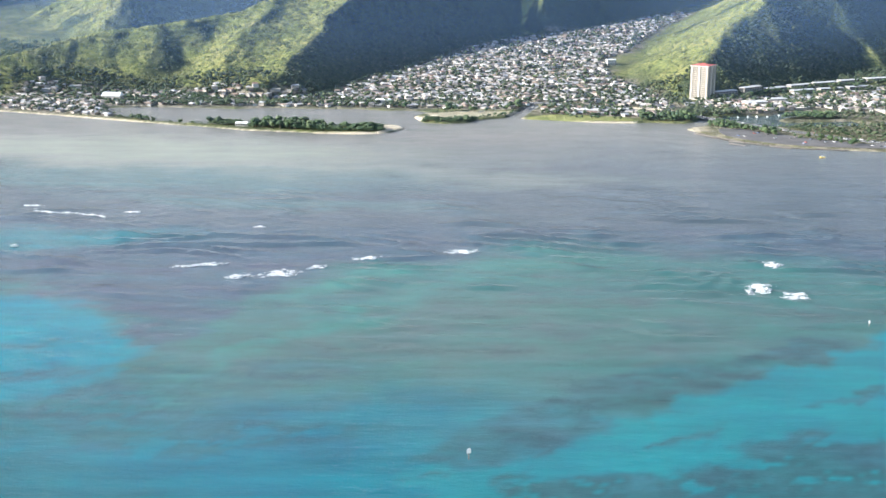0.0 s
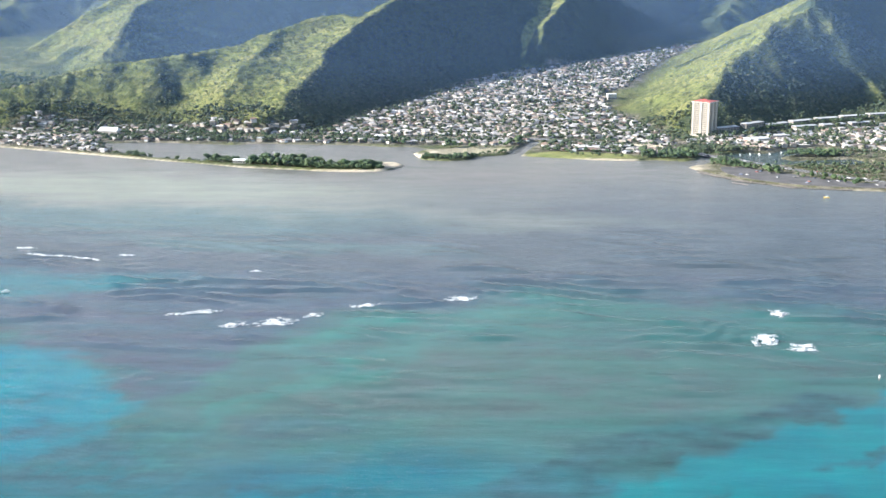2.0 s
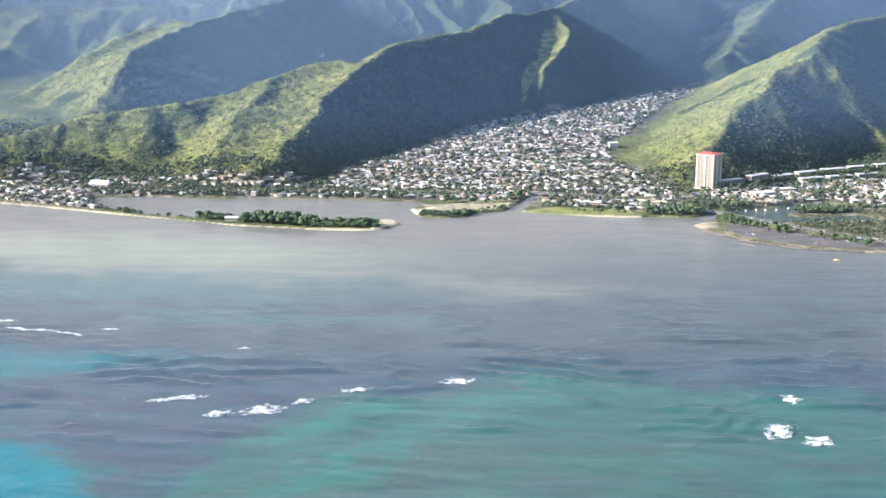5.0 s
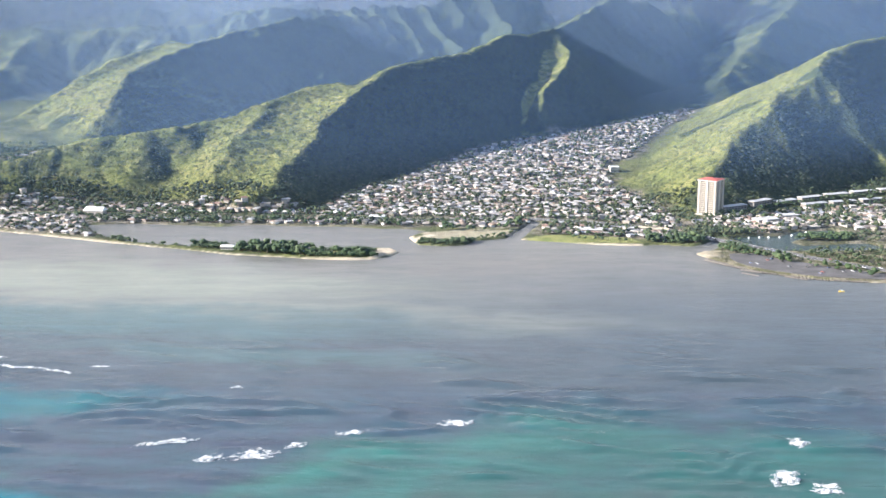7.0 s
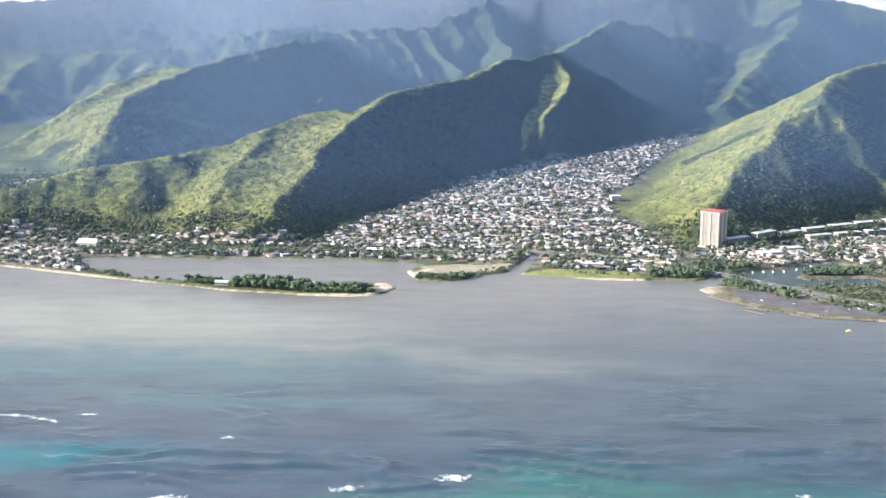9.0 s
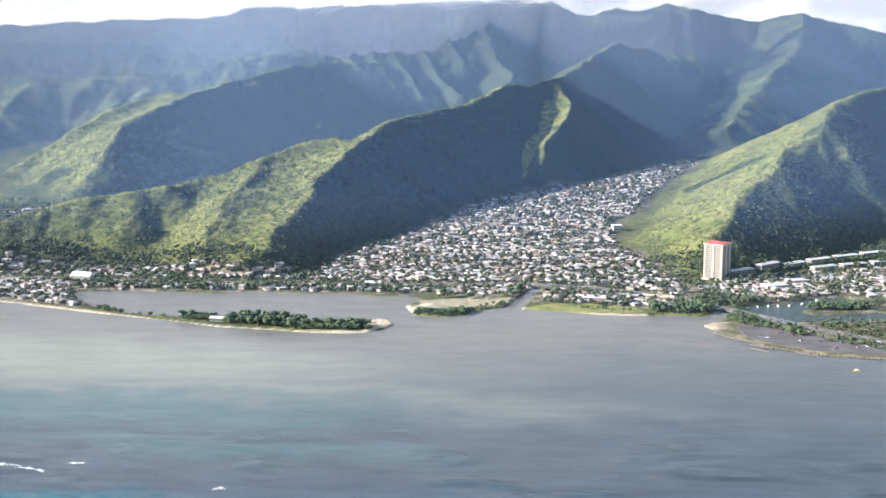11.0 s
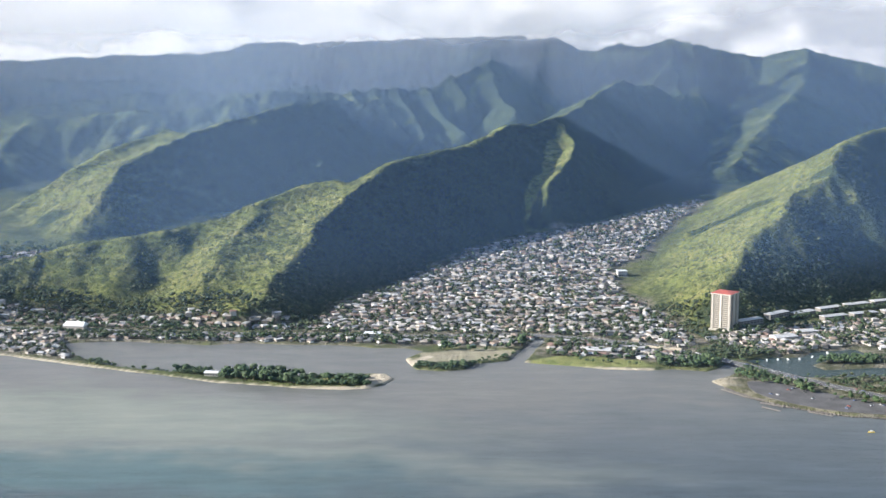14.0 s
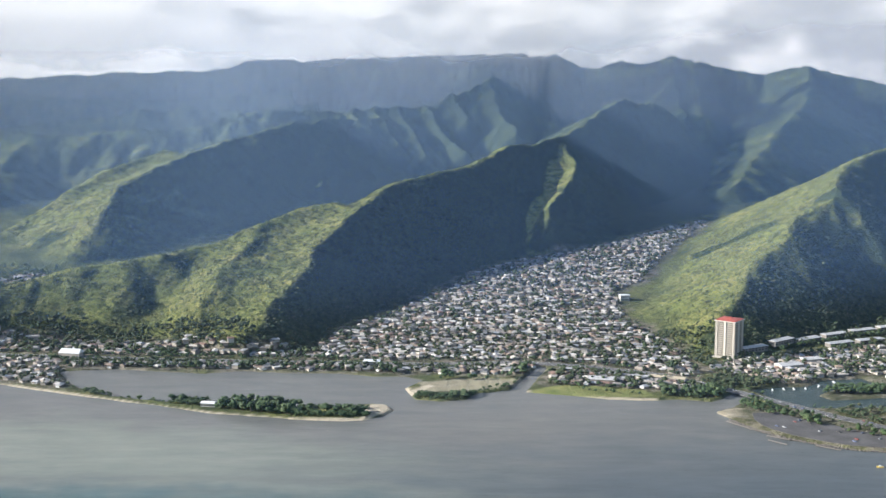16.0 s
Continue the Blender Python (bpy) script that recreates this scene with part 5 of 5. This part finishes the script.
def make_breaker(x, y, length, width, turn, label):
    """A ragged bank of foam on the swell: a raised broken crest that thins into patchy wash behind it."""
    ku, kv = int(length / 0.55) + 10, int(width / 0.55) + 8
    gu, gv = np.meshgrid(np.linspace(-0.7, 0.7, ku), np.linspace(-0.15, 1.15, kv))
    seed = foam_rng.uniform(0, 90)
    lumps = fbm(gu * length / 7.0 + seed, gv * width / 5.0, 4, 0.6)
    keep = 1 - np.hypot(1.75 * gu, 1.25 * (gv - 0.22)) ** 1.3 + 0.62 * lumps
    px1 = gu * length + 0.30 * width * gv
    py1 = gv * width + 0.10 * length * fbm(gu * 2.4 + seed, gv * 0 + 2.0, 2)
    c, s_ = math.cos(radians(turn)), math.sin(radians(turn))
    ax, ay = x + c * px1 - s_ * py1, y + s_ * px1 + c * py1
    pz1 = np.clip(keep, 0, 1) * (1.1 * np.exp(-((gv - 0.12) / 0.22) ** 2) + 0.15) * (0.8 + 0.7 * fbm(gu * length / 1.8 + seed, gv * width / 1.4, 2)) + 0.14 + sea_z(ax, ay)
    idx = np.arange(gu.size).reshape(gu.shape)
    quads = np.stack([idx[:-1, :-1], idx[:-1, 1:], idx[1:, 1:], idx[1:, :-1]], -1).reshape(-1, 4)
    mean = keep.ravel()[quads].mean(1)
    use = mean > 0.26
    me = mesh_from("breaking_wave", np.stack([px1, py1, pz1], -1).reshape(-1, 3), quads[use], m_foam)
    me.materials.append(m_wash)
    me.polygons.foreach_set("material_index", (mean[use] < 0.62 + 0.30 * fbm(gu * length / 2.5, gv * width / 2.0, 3).ravel()[quads[use][:, 0]]).astype(np.int32))
    ob = tagged(new("breaking_wave", me), label, "wave", kind="stuff")
    ob.matrix_world = pose(x, y, 0, 0, 0, turn)


for x, y, length, width, turn in ((-146, 903, 40, 20, 15), (-178, 897, 22, 17, 10), (-118, 924, 18, 12, 20), (-215, 930, 60, 11, 14), (-80, 950, 30, 10, 8), (-1, 971, 30, 16, 3), (228, 862, 26, 26, 20),
                                  (247, 846, 22, 24, -10), (255, 930, 18, 20, 30), (-393, 1110, 60, 10, -12), (-352, 1097, 38, 7, -14), (-425, 1138, 26, 9, -4), (-187, 1056, 14, 7, 6), (-318, 1112, 22, 6, 2)):
    make_breaker(x, y, length * 0.85, width * 0.8, turn, "long thin line of white foam on the reef" if length > 25 else "white foam patch of a breaking wave on the reef")

# ---------------------------------------------------------------- cloud on the ridge and added sheets that imitate distance haze
def sheet_material(name, color, alpha, low, high, scale, ragged, ends, top=0, foot=0, fade=700, rise=0):
    """A thin scattering veil. Its cover goes from none at height low to alpha at height high, in soft patches, and fades out at both ends."""
    m = bpy.data.materials.new(name)
    m.use_nodes = True
    n, l = m.node_tree.nodes, m.node_tree.links
    n.clear()
    out, mix, both = n.new("ShaderNodeOutputMaterial"), n.new("ShaderNodeMixShader"), n.new("ShaderNodeMixShader")
    clear, front, back = n.new("ShaderNodeBsdfTransparent"), n.new("ShaderNodeBsdfDiffuse"), n.new("ShaderNodeBsdfTranslucent")
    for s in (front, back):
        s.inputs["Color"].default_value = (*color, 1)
    l.new(front.outputs[0], both.inputs[1]), l.new(back.outputs[0], both.inputs[2])
    l.new(clear.outputs[0], mix.inputs[1]), l.new(both.outputs[0], mix.inputs[2])
    l.new(mix.outputs[0], out.inputs["Surface"])
    p = place(n)
    sep = n.new("ShaderNodeSeparateXYZ")
    l.new(p, sep.inputs[0])

    def ranged(value, a0, a1, to):
        h = n.new("ShaderNodeMapRange")
        h.interpolation_type = "SMOOTHERSTEP"
        h.inputs["From Min"].default_value, h.inputs["From Max"].default_value, h.inputs["To Max"].default_value = a0, a1, to
        l.new(value, h.inputs["Value"])
        return h.outputs["Result"]

    def times(a0, a1):
        k = n.new("ShaderNodeMath")
        k.operation = "MULTIPLY"
        l.new(a0, k.inputs[0]), l.new(a1, k.inputs[1])
        return k.outputs[0]
    add = n.new("ShaderNodeMath")
    add.operation = "MULTIPLY_ADD"
    l.new(noise_node(n, l, scale, 7, p, 0.55), add.inputs[0])
    add.inputs[1].default_value = ragged
    base = n.new("ShaderNodeMath")
    base.operation = "MULTIPLY_ADD"
    l.new(ranged(sep.outputs["X"], 0, 1600, 1.0), base.inputs[0])
    base.inputs[1].default_value = -rise
    l.new(sep.outputs["Z"], base.inputs[2])
    l.new(base.outputs[0], add.inputs[2])
    cover = ranged(add.outputs[0], low, high, alpha)
    if foot:
        cover = times(cover, ranged(sep.outputs["Z"], 0, foot, 1.0))
    if top:
        cover = times(cover, ranged(add.outputs[0], top, top - 110, 1.0))
    cover = times(cover, ranged(sep.outputs["X"], ends[0], ends[0] + 400, 1.0))
    cover = times(cover, ranged(sep.outputs["X"], ends[1], ends[1] - fade, 1.0))
    l.new(cover, mix.inputs["Fac"])
    return m


def veil(name, line, z0, z1, mat, label, lean=0.0):
    """A wide curtain, for cloud or imitated haze, that stands along a line in the plan."""
    xs, zs = np.linspace(line[0][0], line[-1][0], 110), np.linspace(z0, z1, 14)
    ys = np.interp(xs, [q[0] for q in line], [q[1] for q in line])
    for _ in range(3):
        ys[1:-1] = (ys[:-2] + 2 * ys[1:-1] + ys[2:]) / 4
    vx, vz = np.meshgrid(xs, zs)
    vy = ys[None, :] + lean * (vz - z0)
    i = np.arange(vx.size).reshape(vx.shape)
    f = np.stack([i[:-1, :-1], i[:-1, 1:], i[1:, 1:], i[1:, :-1]], -1).reshape(-1, 4)
    return tagged(new(name, mesh_from(name, np.stack([vx, vy, vz], -1).reshape(-1, 3), f, mat, soft=True)), label, "mist", kind="stuff")


# added haze sheets, tinted bluer near and greyer far; each stands in the valley before the next ridge inland
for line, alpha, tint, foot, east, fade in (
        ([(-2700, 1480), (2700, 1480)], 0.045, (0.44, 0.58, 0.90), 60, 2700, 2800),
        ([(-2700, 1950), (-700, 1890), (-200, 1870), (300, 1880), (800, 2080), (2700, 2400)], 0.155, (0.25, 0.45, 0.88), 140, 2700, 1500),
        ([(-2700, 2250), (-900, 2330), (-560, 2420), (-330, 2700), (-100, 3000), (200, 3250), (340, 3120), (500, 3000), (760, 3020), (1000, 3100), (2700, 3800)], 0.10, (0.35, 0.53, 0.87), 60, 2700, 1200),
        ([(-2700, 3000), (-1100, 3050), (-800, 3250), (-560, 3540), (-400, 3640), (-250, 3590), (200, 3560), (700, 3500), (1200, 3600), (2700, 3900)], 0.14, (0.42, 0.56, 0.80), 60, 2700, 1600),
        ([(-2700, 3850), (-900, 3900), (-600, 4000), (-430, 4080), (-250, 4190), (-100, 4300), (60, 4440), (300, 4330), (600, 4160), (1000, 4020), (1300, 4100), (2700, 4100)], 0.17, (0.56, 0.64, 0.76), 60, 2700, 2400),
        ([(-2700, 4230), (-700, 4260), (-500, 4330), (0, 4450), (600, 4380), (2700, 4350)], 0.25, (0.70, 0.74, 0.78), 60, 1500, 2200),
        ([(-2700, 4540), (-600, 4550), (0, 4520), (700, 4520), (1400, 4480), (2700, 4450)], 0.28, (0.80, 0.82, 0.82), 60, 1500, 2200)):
    mist = sheet_material("haze_sheet", tint, alpha, 1000, 300, 0.002, 160, (line[0][0], east), foot=foot, fade=fade)
    veil("mist", line, 0, 900, mist, "thin tinted sheet standing in for the haze of distance")
m_cloud = sheet_material("cloud_vapour", (0.99, 0.99, 0.98), 0.42, 470, 580, 0.0045, 170, (-3600, 3000), 850, rise=110)
veil("cloud", [(-3600, 4340), (3000, 4340)], 400, 860, m_cloud, "soft white cloud resting on the mountain ridge", lean=-1.35)
# a deck of cloud added above the view, to shade the left part of the massif
m_deck = sheet_material("unseen_shade_deck", (0.97, 0.97, 0.97), 0.85, 805, 850, 0.0036, 170, (-5400, -200), fade=2600)
vx, vy = np.meshgrid(np.linspace(-5400, -200, 50), np.linspace(4080, 5600, 20))
i = np.arange(vx.size).reshape(vx.shape)
f = np.stack([i[:-1, :-1], i[:-1, 1:], i[1:, 1:], i[1:, :-1]], -1).reshape(-1, 4)
tagged(new("cloud", mesh_from("cloud", np.stack([vx, vy, 770 + 0.03 * (vy - 4080)], -1).reshape(-1, 3), f, m_deck, soft=True)), "unseen broken cloud deck added to shade the left mountains", "cloud", kind="stuff")
